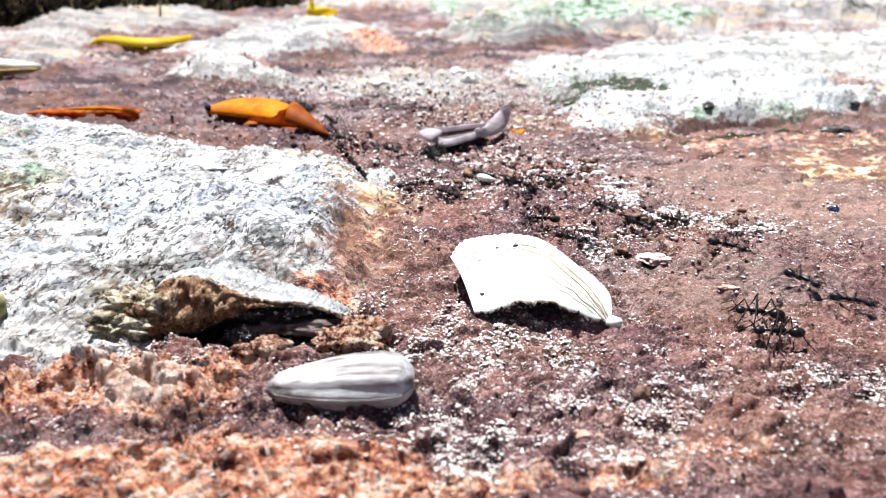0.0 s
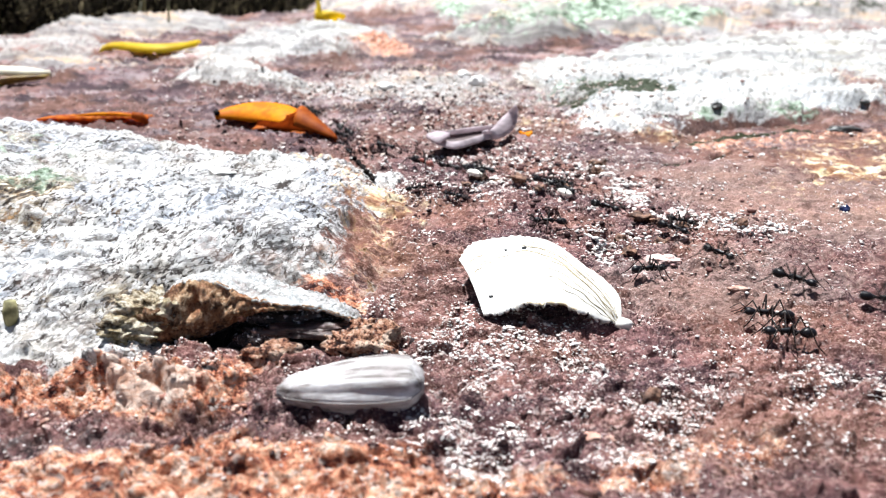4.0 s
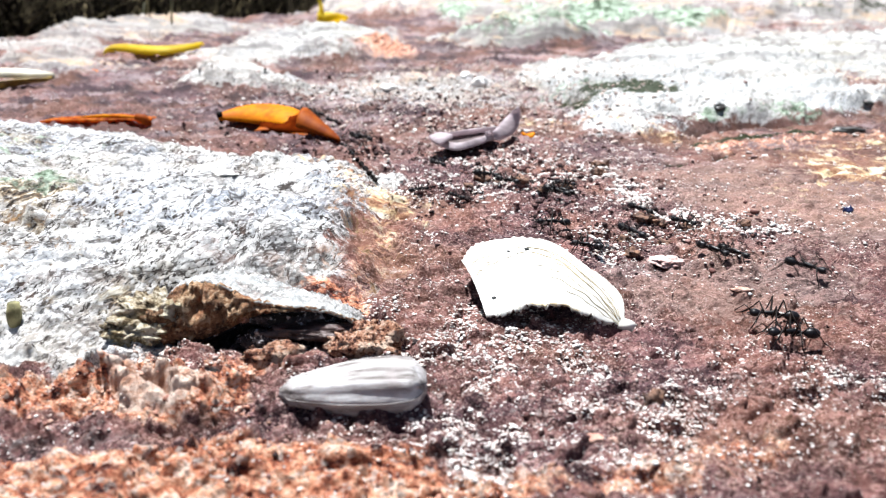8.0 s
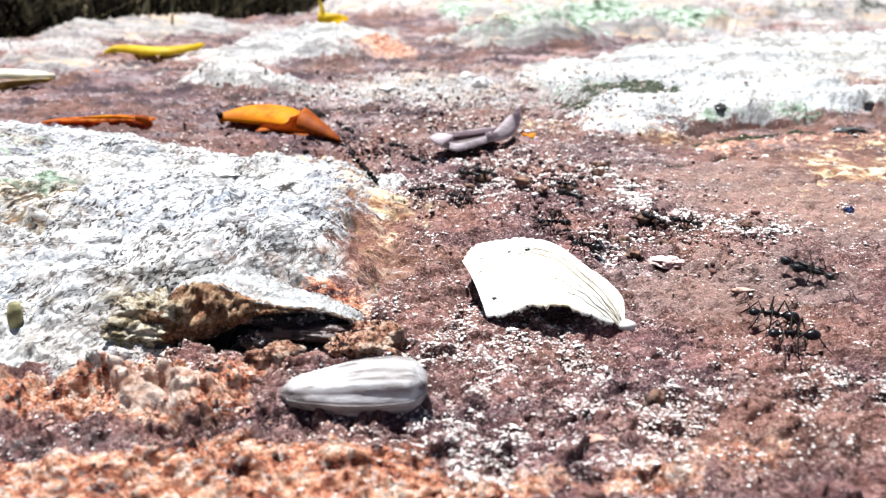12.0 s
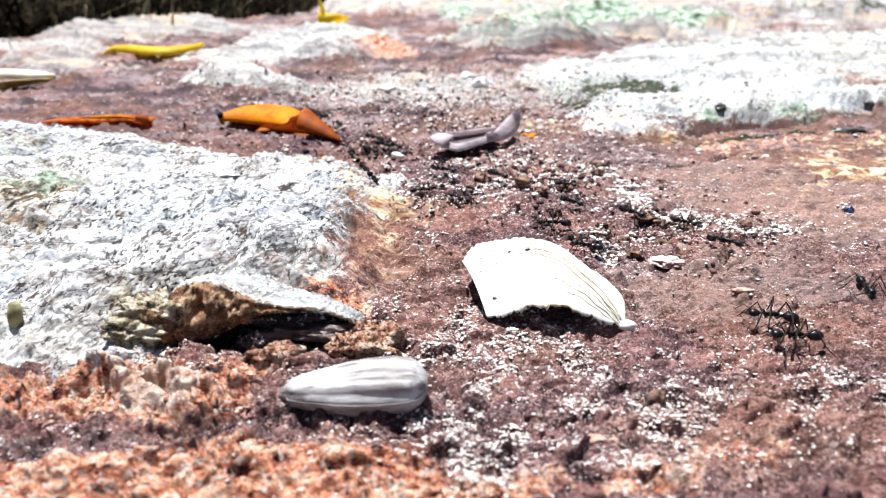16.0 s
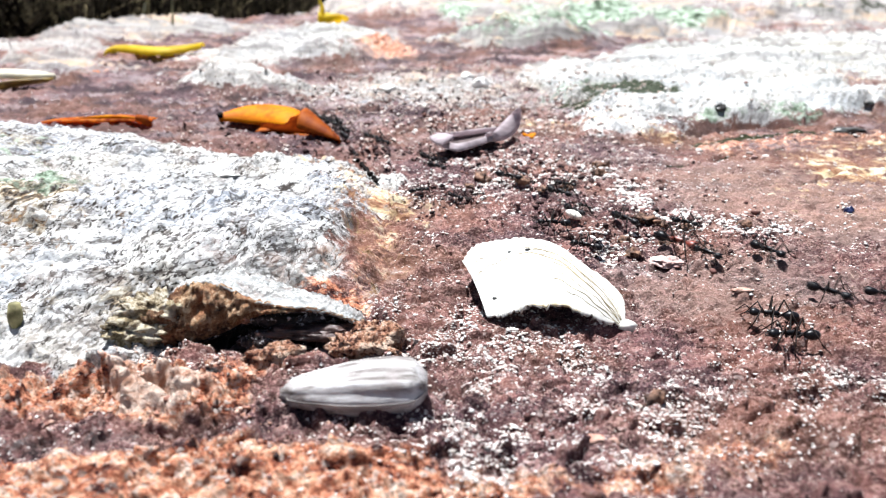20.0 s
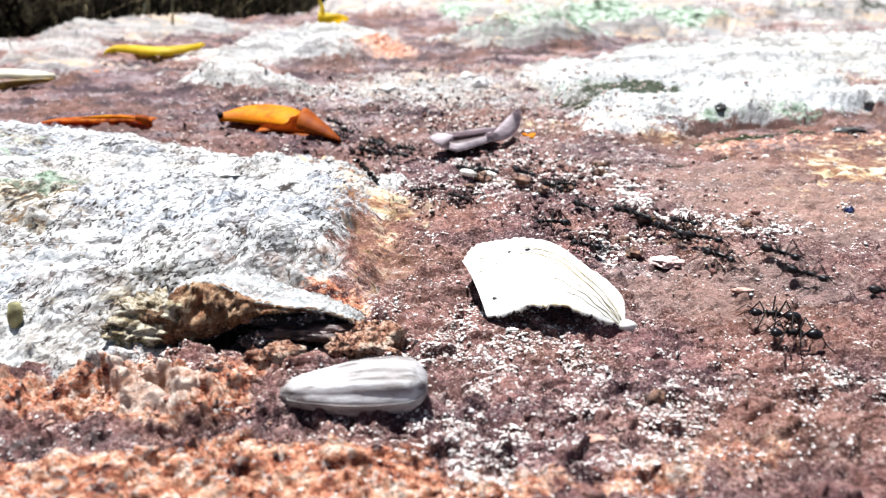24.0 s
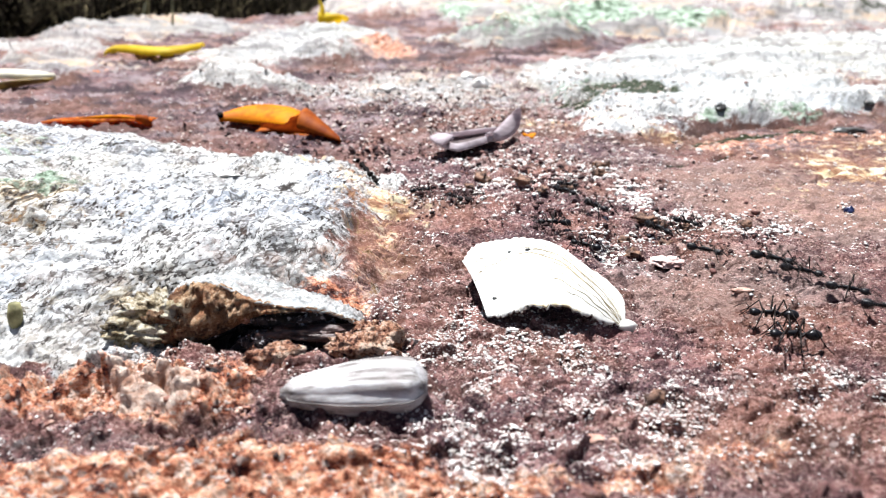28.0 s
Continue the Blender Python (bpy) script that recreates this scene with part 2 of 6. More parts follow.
    def edge(mask, amount=0.5):
        return n.ramp(n.maths("ADD", mask, n.maths("MULTIPLY", n.maths("SUBTRACT", mid, 0.5), amount)), (0.42, 0.0), (0.58, 1.0))

    c = n.mix(n.maths("MULTIPLY", edge(pink, 1.8), 0.38), red, n.mix(0.7, red, (0.36, 0.28, 0.25)))
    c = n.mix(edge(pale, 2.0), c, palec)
    c = n.mix(edge(rust, 1.2), c, rustc)
    c = n.mix(edge(ochre, 1.8), c, ochrec)
    c = n.mix(edge(lichen, 1.5), c, lich)
    c = n.mix(edge(brown, 1.9), c, browng)
    c = n.mix(edge(wet_and_shade, 0.8), c, wet_shade_c)
    c = n.mix(n.ramp(n.maths("ADD", moss_and_shade, n.maths("MULTIPLY", n.maths("SUBTRACT", flake, 0.5), 1.6)), (0.42, 0.0), (0.56, 0.95)), c, (0.022, 0.030, 0.012))
    c = n.mix(edge(soil, 0.3), c, soilc)
    rough = n.ramp(wet_and_shade, (0.3, 0.82), (0.8, 0.25))
    h = n.maths("ADD", n.maths("ADD", n.maths("MULTIPLY", mid, 0.7), n.maths("MULTIPLY", fine, 0.5)), n.maths("MULTIPLY", dust, 0.16))
    crust = n.maths("ADD", n.maths("MULTIPLY", vein, 0.55), n.maths("ADD", n.maths("MULTIPLY", hair, 0.40), n.maths("MULTIPLY", fleck, 0.16)))
    h = n.mix(n.ramp(pale, (0.35, 0.0), (0.65, 1.0)), h, crust)
    return n.done(c, rough, h, 1.0, 0.0018, Specular_IOR_Level=n.ramp(wet_and_shade, (0.3, 0.12), (0.7, 0.6)))


def simple(name, low, high, scale=600, rough=0.6, bump=0.3, distance=0.0002, detail=5, turn=(0, 0, 0), pull=(1, 1, 1), **more):
    n = Nodes(name)
    co = n.stretch(pull, turn)
    a = n.noise(scale, detail, 0.6, coord=co)
    b = n.noise(scale * 0.18, 3, 0.5)
    c = n.mix(n.ramp(a, (0.38, 0.0), (0.62, 1.0)), low, high)
    c = n.mix(n.maths("MULTIPLY", n.ramp(b, (0.4, 0.0), (0.65, 1.0)), 0.45), c, low)
    return n.done(c, rough, a, bump, distance, **more)


def speck(name, stops, rough=0.5, **more):
    n = Nodes(name)
    c = n.ramp(n.island(), *stops)
    c = n.mix(n.ramp(n.noise(2600, 3, 0.6), (0.35, 0.0), (0.7, 0.4)), c, n.mix(0.6, c, (0.05, 0.03, 0.03)))
    return n.done(c, rough, n.noise(2600, 3, 0.6), 0.4, 0.0001, **more)


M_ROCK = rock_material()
M_GRAIN = speck("quartz_grains", ((0.0, (0.76, 0.73, 0.70)), (0.30, (0.52, 0.42, 0.38)), (0.45, (0.80, 0.79, 0.77)), (0.84, (0.62, 0.54, 0.48)), (0.88, (0.24, 0.13, 0.12)), (1.0, (0.30, 0.18, 0.16))), 0.5)
M_CRUMB = speck("dark_crumbs", ((0.0, (0.014, 0.009, 0.009)), (0.5, (0.06, 0.028, 0.027)), (0.8, (0.15, 0.07, 0.06)), (1.0, (0.34, 0.22, 0.20))), 0.8, Specular_IOR_Level=0.15)
M_RUSTLUMP = speck("rust_lumps", ((0.0, (0.16, 0.065, 0.05)), (0.35, (0.30, 0.13, 0.085)), (0.6, (0.42, 0.24, 0.17)), (1.0, (0.56, 0.49, 0.44))), 0.7)
M_PALELUMP = speck("pale_lumps", ((0.0, (0.30, 0.20, 0.17)), (0.4, (0.52, 0.42, 0.36)), (0.7, (0.66, 0.62, 0.58)), (1.0, (0.22, 0.13, 0.11))), 0.75)
M_ANT = simple("ant_black", (0.003, 0.003, 0.004), (0.009, 0.008, 0.010), 2500, 0.30, 0.25, 0.00003, Specular_IOR_Level=0.22)
M_ANTRED = simple("ant_red", (0.09, 0.018, 0.012), (0.24, 0.05, 0.03), 2500, 0.35, 0.25, 0.00003)
M_ANTLEG = simple("ant_leg", (0.004, 0.003, 0.003), (0.012, 0.007, 0.006), 2500, 0.45, 0.2, 0.00002, Specular_IOR_Level=0.08)
M_PUPA = simple("pupa_white", (0.74, 0.70, 0.60), (0.84, 0.82, 0.76), 1200, 0.45, 0.2, 0.00003)
M_SHELL = simple("shell_white", (0.46, 0.44, 0.39), (0.60, 0.59, 0.565), 900, 0.6, 0.35, 0.00012)
M_SHELLLINE = simple("shell_line", (0.24, 0.19, 0.11), (0.40, 0.34, 0.23), 900, 0.7)
M_SHELLSPOT = simple("shell_spot", (0.01, 0.01, 0.01), (0.03, 0.03, 0.03), 900, 0.6)


def seed_material():
    n = Nodes("seed_husk")
    lines = n.noise(560, 6, 0.7, coord=n.stretch((0.07, 1.0, 1.0)))
    blots = n.noise(420, 4, 0.6)
    c = n.ramp(lines, (0.39, (0.085, 0.070, 0.064)), (0.455, (0.24, 0.222, 0.215)), (0.52, (0.37, 0.36, 0.362)), (0.60, (0.50, 0.495, 0.50)))
    c = n.mix(n.ramp(blots, (0.48, 0.0), (0.64, 0.5)), c, (0.26, 0.225, 0.222))
    return n.done(c, 0.8, n.maths("ADD", lines, n.maths("MULTIPLY", n.noise(2200, 4, 0.6), 0.3)), 0.7, 0.0003)


M_SEED = seed_material()
M_SEEDEDGE = simple("seed_rim", (0.10, 0.085, 0.08), (0.30, 0.275, 0.27), 700, 0.6, pull=(0.2, 1.5, 1.5))
M_LEAFGOLD = simple("leaf_golden", (0.50, 0.13, 0.0), (0.66, 0.255, 0.0), 260, 0.6, 0.3, 0.0002, Specular_IOR_Level=0.1)
M_LEAFRUST = simple("leaf_rust", (0.22, 0.04, 0.004), (0.42, 0.105, 0.008), 260, 0.6, 0.3, 0.0002, Specular_IOR_Level=0.1)
M_LEAFDARK = simple("leaf_inside_shade", (0.045, 0.006, 0.001), (0.10, 0.015, 0.002), 260, 0.9, 0.3, 0.0002, Specular_IOR_Level=0.0)
M_LEAFRED = simple("leaf_red", (0.32, 0.035, 0.004), (0.92, 0.32, 0.035), 420, 0.6, 0.3, 0.0002, Specular_IOR_Level=0.1)
M_LEAFYELLOW = simple("leaf_yellow", (0.66, 0.47, 0.015), (0.82, 0.67, 0.08), 90, 0.5, 0.3, 0.0003, Specular_IOR_Level=0.1)
M_LEAFTAN = simple("leaf_tan", (0.12, 0.062, 0.008), (0.42, 0.29, 0.04), 150, 0.6, 0.4, 0.0003)
M_LEAFBROWN = simple("leaf_dry_inside", (0.035, 0.020, 0.020), (0.12, 0.075, 0.075), 330, 0.7, 0.4, 0.0003)
M_LEAFGREY = simple("leaf_dry_mauve", (0.40, 0.335, 0.355), (0.72, 0.64, 0.67), 330, 0.55, 0.4, 0.0003, pull=(0.4, 1.4, 1), Specular_IOR_Level=0.1)
M_LEAFPALE = simple("leaf_bleached", (0.55, 0.50, 0.38), (0.78, 0.74, 0.62), 150, 0.55, 0.4, 0.0003)


def thin_blade(mat, share):
    """Let some light through a leaf."""
    t = mat.node_tree
    bsdf, out = t.nodes["Principled BSDF"], t.nodes["Material Output"]
    glow = t.nodes.new("ShaderNodeBsdfTranslucent")
    both = t.nodes.new("ShaderNodeMixShader")
    t.links.new(bsdf.inputs["Base Color"].links[0].from_socket, glow.inputs["Color"])
    both.inputs[0].default_value = share
    t.links.new(bsdf.outputs[0], both.inputs[1])
    t.links.new(glow.outputs[0], both.inputs[2])
    t.links.new(both.outputs[0], out.inputs["Surface"])


for leaf_mat, share in ((M_LEAFGOLD, 0.3), (M_LEAFRUST, 0.35), (M_LEAFRED, 0.62), (M_LEAFYELLOW, 0.6), (M_LEAFPALE, 0.3), (M_LEAFGREY, 0.5)):
    thin_blade(leaf_mat, share)
M_STALK = simple("withered_black", (0.003, 0.002, 0.002), (0.010, 0.007, 0.006), 900, 0.7, 0.6, 0.0003, Specular_IOR_Level=0.05)
M_PEBBLE = simple("pebble_dark", (0.012, 0.012, 0.012), (0.09, 0.085, 0.075), 500, 0.45, 0.4, 0.0003)
M_BEAD = simple("bead_blue_black", (0.008, 0.010, 0.03), (0.03, 0.04, 0.12), 900, 0.22, 0.2, 0.0001)
M_WHITESTONE = simple("stone_white", (0.60, 0.57, 0.53), (0.82, 0.80, 0.77), 300, 0.6, 0.4, 0.0004)
M_PINKSTONE = simple("stone_pink", (0.30, 0.13, 0.09), (0.60, 0.42, 0.34), 620, 0.75, 0.9, 0.0007, 9)
M_PALEPINK = simple("stone_pale_pink", (0.36, 0.22, 0.20), (0.62, 0.48, 0.44), 900, 0.75, 0.8, 0.0005, 8)
M_BROWNSTONE = simple("stone_brown", (0.045, 0.020, 0.014), (0.26, 0.13, 0.075), 520, 0.75, 1.0, 0.0010, 9)


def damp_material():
    n = Nodes("damp_rock_glints")
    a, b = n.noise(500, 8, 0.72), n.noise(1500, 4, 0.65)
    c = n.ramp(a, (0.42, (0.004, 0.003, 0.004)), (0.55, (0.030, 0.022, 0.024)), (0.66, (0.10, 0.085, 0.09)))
    # wet glints are painted as near-white specks in the colour
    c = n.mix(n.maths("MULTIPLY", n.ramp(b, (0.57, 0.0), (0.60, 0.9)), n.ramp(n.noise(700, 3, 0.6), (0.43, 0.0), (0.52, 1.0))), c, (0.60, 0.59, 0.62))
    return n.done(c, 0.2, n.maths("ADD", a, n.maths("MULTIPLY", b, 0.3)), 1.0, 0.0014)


M_WETROCK = damp_material()
M_DAMPBROWN = simple("damp_brown_rock", (0.016, 0.009, 0.008), (0.080, 0.042, 0.036), 700, 0.32, 0.9, 0.0008, 8)


def face_material(name, stops, tint):
    n = Nodes(name)
    a, b = n.noise(420, 9, 0.76), n.noise(1700, 5, 0.7)
    c = n.ramp(a, *stops)
    c = n.mix(n.ramp(b, (0.36, 0.8), (0.42, 0.0)), c, (0.030, 0.017, 0.010))
    c = n.mix(n.ramp(b, (0.57, 0.0), (0.64, 0.7)), c, (0.60, 0.50, 0.36))
    c = n.mix(n.ramp(n.noise(140, 4, 0.6), (0.47, 0.0), (0.58, 0.65)), c, n.mix(0.6, c, tint))
    return n.done(c, 0.75, n.maths("ADD", a, n.maths("MULTIPLY", b, 0.4)), 1.0, 0.0012, Specular_IOR_Level=0.3)


M_BROWNFACE = face_material("stone_brown_face", ((0.37, (0.030, 0.014, 0.008)), (0.44, (0.16, 0.082, 0.040)), (0.52, (0.33, 0.185, 0.095)), (0.62, (0.58, 0.43, 0.28))), (0.46, 0.17, 0.075))
M_TANCRUST = face_material("tan_crust", ((0.38, (0.030, 0.018, 0.010)), (0.44, (0.16, 0.110, 0.060)), (0.50, (0.40, 0.33, 0.22)), (0.57, (0.66, 0.62, 0.54))), (0.34, 0.26, 0.12))


def clod_material():
    n = Nodes("stone_rust_clod")
    a, b = n.noise(520, 9, 0.76), n.noise(2000, 5, 0.7)
    c = n.ramp(a, (0.39, (0.030, 0.014, 0.012)), (0.44, (0.25, 0.098, 0.062)), (0.50, (0.58, 0.29, 0.175)), (0.57, (0.78, 0.58, 0.45)))
    c = n.mix(n.ramp(b, (0.40, 0.9), (0.47, 0.0)), c, (0.018, 0.008, 0.008))
    c = n.mix(n.ramp(b, (0.58, 0.0), (0.64, 0.8)), c, (0.70, 0.56, 0.48))
    return n.done(c, 0.8, n.maths("ADD", a, n.maths("MULTIPLY", b, 0.5)), 1.0, 0.0020, Specular_IOR_Level=0.2)


M_RUSTCLOD = clod_material()
M_BARK = simple("bark_olive", (0.10, 0.09, 0.035), (0.30, 0.27, 0.13), 500, 0.8, 0.5, 0.0003)
# near-black grass and shrub leaf colours stand in for the shade there
M_GRASS = speck("dry_grass", ((0.0, (0.004, 0.004, 0.003)), (0.6, (0.016, 0.014, 0.010)), (0.85, (0.065, 0.055, 0.032)), (1.0, (0.20, 0.16, 0.09))), 0.9, Specular_IOR_Level=0.0)
M_SHRUBLEAF = speck("shrub_leaves", ((0.0, (0.004, 0.005, 0.003)), (0.6, (0.009, 0.012, 0.005)), (1.0, (0.022, 0.026, 0.012))), 0.8, Specular_IOR_Level=0.05)
M_WOOD = simple("shrub_wood", (0.03, 0.022, 0.016), (0.10, 0.08, 0.06), 120, 0.8, 0.5, 0.001)
M_GREENSTEM = simple("grass_stem", (0.05, 0.05, 0.02), (0.22, 0.21, 0.10), 300, 0.6)


# ---- mesh tools ----
def mesh_of(name, verts, faces, smooth=True):
    me = bpy.data.meshes.new(name)
    me.from_pydata(verts if isinstance(verts, list) else list(map(tuple, verts)), [], faces)
    if smooth:
        me.polygons.foreach_set("use_smooth", [True] * len(me.polygons))
    me.update()
    return me


def part(name, me, material, parent, label="", at=None):
    ob = new(name, me)
    if not me.materials:
        me.materials.append(material)
    ob.parent = parent
    if at is not None:
        ob.location = at
    if label:
        tagged(ob, label)
    return ob


def thing(name, at, label, category, group="", turn=0.0):
    ob = new(name)
    ob.empty_display_size = 0.002
    ob.matrix_basis = pose(*at, 0, 0, turn)
    return tagged(ob, label, category, group)


def rings(name, loops, closed=True, caps=True, smooth=True):
    """A skin over loops of equal length."""
    n = len(loops[0])
    verts = [tuple(p) for lp in loops for p in lp]
    faces = []
    for i in range(len(loops) - 1):
        for j in range(n if closed else n - 1):
            k = (j + 1) % n
            faces.append((i * n + j, i * n + k, (i + 1) * n + k, (i + 1) * n + j))
    if caps and closed:
        faces.append(tuple(range(n - 1, -1, -1)))
        faces.append(tuple((len(loops) - 1) * n + j for j in range(n)))
    return mesh_of(name, verts, faces, smooth)


def tube(name, points, radii, sides=7):
    pts = [Vector(p) for p in points]
    loops = []
    for i, p in enumerate(pts):
        d = (pts[min(i + 1, len(pts) - 1)] - pts[max(i - 1, 0)]).normalized()
        a = d.orthogonal().normalized() if i == 0 else (a - a.dot(d) * d).normalized()
        b = d.cross(a)
        r = radii[i] if isinstance(radii, (list, tuple)) else radii
        loops.append([p + r * (math.cos(q) * a + math.sin(q) * b) for q in (2 * math.pi * k / sides for k in range(sides))])
    return rings(name, loops)


def plate(name, grid, thick):
    """A solid sheet from rows of points, thickened downwards along its normals."""
    g = np.array(grid, dtype=float)
    du, dv = np.gradient(g, axis=1), np.gradient(g, axis=0)
    nn = np.cross(du, dv)
    nn /= np.linalg.norm(nn, axis=2, keepdims=True) + 1e-12
    r, c = g.shape[:2]
    top, low = g.reshape(-1, 3), (g - nn * thick).reshape(-1, 3)
    verts = [tuple(p) for p in np.vstack([top, low])]
    o = r * c
    faces = []
    for i in range(r - 1):
        for j in range(c - 1):
            q = (i * c + j, i * c + j + 1, (i + 1) * c + j + 1, (i + 1) * c + j)
            faces.append(q)
            faces.append(tuple(k + o for k in reversed(q)))
    rim = [j for j in range(c)] + [i * c + c - 1 for i in range(1, r)] + [(r - 1) * c + j for j in range(c - 2, -1, -1)] + [i * c for i in range(r - 2, 0, -1)]
    for a, b in zip(rim, rim[1:] + rim[:1]):
        faces.append((b, a, a + o, b + o))
    return mesh_of(name, verts, faces)


def lump(name, size, seed, level=2, rough=0.18, flat=1.0):
    bm = bmesh.new()
    bmesh.ops.create_icosphere(bm, subdivisions=level, radius=1.0)
    for v in bm.verts:
        k = 1 + rough * (noise.noise(v.co * 1.3 + Vector((seed, 0, 0))) * 2 + 0.9 * noise.noise(v.co * 3.1 + Vector((0, seed, 0))) + 0.7 * noise.noise(v.co * 7.3 + Vector((seed, seed, 0))))
        v.co = Vector((v.co.x * size[0] * k, v.co.y * size[1] * k, v.co.z * size[2] * k * flat))
    me = bpy.data.meshes.new(name)
    bm.to_mesh(me)
    bm.free()
    me.polygons.foreach_set("use_smooth", [True] * len(me.polygons))
    return me


# ---- relief of the rock ----
def hashed(i, j, seed):
    h = (i.astype(np.int64) * 374761393 + j.astype(np.int64) * 668265263 + seed * 2147483647) & 0xFFFFFFFF
    h = ((h ^ (h >> 13)) * 1274126177) & 0xFFFFFFFF
    return ((h ^ (h >> 16)) & 0xFFFF) / 65535.0


def value_noise(x, y, seed):
    i, j = np.floor(x), np.floor(y)
    u, v = x - i, y - j
    u, v = u * u * u * (u * (u * 6 - 15) + 10), v * v * v * (v * (v * 6 - 15) + 10)
    a, b, c, d = hashed(i, j, seed), hashed(i + 1, j, seed), hashed(i, j + 1, seed), hashed(i + 1, j + 1, seed)
    return (a + (b - a) * u) + ((c + (d - c) * u) - (a + (b - a) * u)) * v - 0.5


def fractal(x, y, size, seed, octaves=4, gain=0.5):
    """Values of about -0.5 to 0.5 with features of the given size in metres."""
    total, amp, norm = 0.0, 1.0, 0.0
    for o in range(octaves):
        k = 2.03 ** o / size
        ca, sa = math.cos(0.7 * o + seed), math.sin(0.7 * o + seed)
        total = total + amp * value_noise((x * ca - y * sa) * k + 17.3 * o, (x * sa + y * ca) * k + 5.1 * seed, seed + o)
        norm += amp
        amp *= gain
    return total / norm


def smooth(a):
    a = np.clip(a, 0, 1)
    return a * a * (3 - 2 * a)


def plates(x, y, size, seed):
    """Broken plates of about the given size: a step and a tilt for each, and the nearness to their joints."""
    u, v = x / size, y / size
    i, j = np.floor(u), np.floor(v)
    near = np.full(np.shape(x), 9.0)
    second = near.copy()
    step, tilt = np.zeros(np.shape(x)), np.zeros(np.shape(x))
    for a in (-1, 0, 1):
        for b in (-1, 0, 1):
            h, g = hashed(i + a, j + b, seed), hashed(i + a, j + b, seed + 5)
            du, dv = u - (i + a + 0.5 + 0.9 * (h - 0.5)), v - (j + b + 0.5 + 0.9 * (g - 0.5))
            d = du * du + dv * dv
            new_one = d < near
            second = np.where(new_one, near, np.minimum(second, d))
            near = np.where(new_one, d, near)
            k = (h * 7.31 + g * 3.17) % 1.0
            step = np.where(new_one, k - 0.5, step)
            tilt = np.where(new_one, du * (((h * 13.7) % 1) - 0.5) + dv * (((g * 17.3) % 1) - 0.5), tilt)
    gap = np.sqrt(second) - np.sqrt(near)
    body = smooth(gap / 0.30)
    return step * body, tilt * body, 1 - np.clip(gap / 0.16, 0, 1)


def terrace(a, steps):
    """Soft steps."""
    a = a * steps
    f = np.floor(a)
    return (f + smooth((a - f - 0.25) / 0.5)) / steps


def inside(x, y, corners):
    """Distance to the outline of a polygon, positive inside."""
    d2 = np.full(x.shape, 1e9)
    odd = np.zeros(x.shape, bool)
    for (ax, ay), (bx, by) in zip(corners, corners[1:] + corners[:1]):
        ex, ey = bx - ax, by - ay
        t = np.clip(((x - ax) * ex + (y - ay) * ey) / (ex * ex + ey * ey), 0, 1)
        d2 = np.minimum(d2, (x - ax - t * ex) ** 2 + (y - ay - t * ey) ** 2)
        if ay != by:
            odd ^= ((ay > y) != (by > y)) & (x < ex * (y - ay) / ey + ax)
    return np.where(odd, 1, -1) * np.sqrt(d2)


def blob(x, y, cx, cy, rx, ry, turn=0.0):
    c, s = math.cos(radians(turn)), math.sin(radians(turn))
    u, v = ((x - cx) * c + (y - cy) * s) / rx, (-(x - cx) * s + (y - cy) * c) / ry
    return np.exp(-(u * u + v * v))


def stroke(x, y, p, q, w):
    """1 along the line from p to q, falling off over the width w."""
    ex, ey = q[0] - p[0], q[1] - p[1]
    t = np.clip(((x - p[0]) * ex + (y - p[1]) * ey) / (ex * ex + ey * ey), 0, 1)
    return np.exp(-((x - p[0] - t * ex) ** 2 + (y - p[1] - t * ey) ** 2) / (w * w))


MOUND = [(-0.0094, 0.1405), (-0.0078, 0.1133), (-0.0085, 0.0981), (-0.0124, 0.0861), (-0.0200, 0.0868), (-0.0290, 0.0880), (-0.0345, 0.0845), (-0.0360, 0.0795), (-0.0378, 0.0762), (-0.0352, 0.0738), (-0.0405, 0.0722), (-0.0490, 0.0712), (-0.090, 0.073), (-0.170, 0.078),
         (-0.200, 0.195), (-0.110, 0.196), (-0.080, 0.184), (-0.050, 0.176), (-0.026, 0.166), (-0.014, 0.156)]
SLAB_RIGHT = [(0.0200, 0.2147), (0.0279, 0.2599), (0.0421, 0.3180), (0.0945, 0.4017), (0.1700, 0.4441), (0.2785, 0.4802), (0.50, 0.50), (0.45, 0.27), (0.1344, 0.2234), (0.1029, 0.2172), (0.0735, 0.2042), (0.0410, 0.1990)]
SLAB_LEFT = [(-0.1141, 0.2891), (-0.1250, 0.3447), (-0.1118, 0.4249), (-0.0968, 0.4962), (-0.0367, 0.5949), (-0.0127, 0.5046), (-0.0261, 0.3711), (-0.0431, 0.3111), (-0.0652, 0.2833), (-0.0905, 0.2685)]
SLAB_FAR = [(-0.0111, 0.3808), (-0.0089, 0.5046), (0.0073, 0.6193), (-0.1132, 0.6901), (-0.1767, 0.9191), (-0.30, 1.6), (-0.30, 4.0), (3.0, 4.0), (3.0, 0.70), (0.3301, 0.5722), (0.1923, 0.5046), (0.0682, 0.4249)]
SLAB_EDGE = [(-0.1782, 0.3013), (-0.2640, 0.4544), (-0.2388, 0.5363), (-0.1840, 0.6901), (-0.1190, 0.5133), (-0.1572, 0.4376), (-0.1742, 0.3936), (-0.1508, 0.3271), (-0.1584, 0.2982)]
RUST_FRONT = [(-0.0562, 0.0722), (-0.0400, 0.0735), (-0.0320, 0.0742), (-0.0197, 0.0744), (-0.0129, 0.0641), (-0.0013, 0.0602), (0.0026, 0.0499), (0.006, 0.030), (-0.15, 0.030), (-0.15, 0.073)]
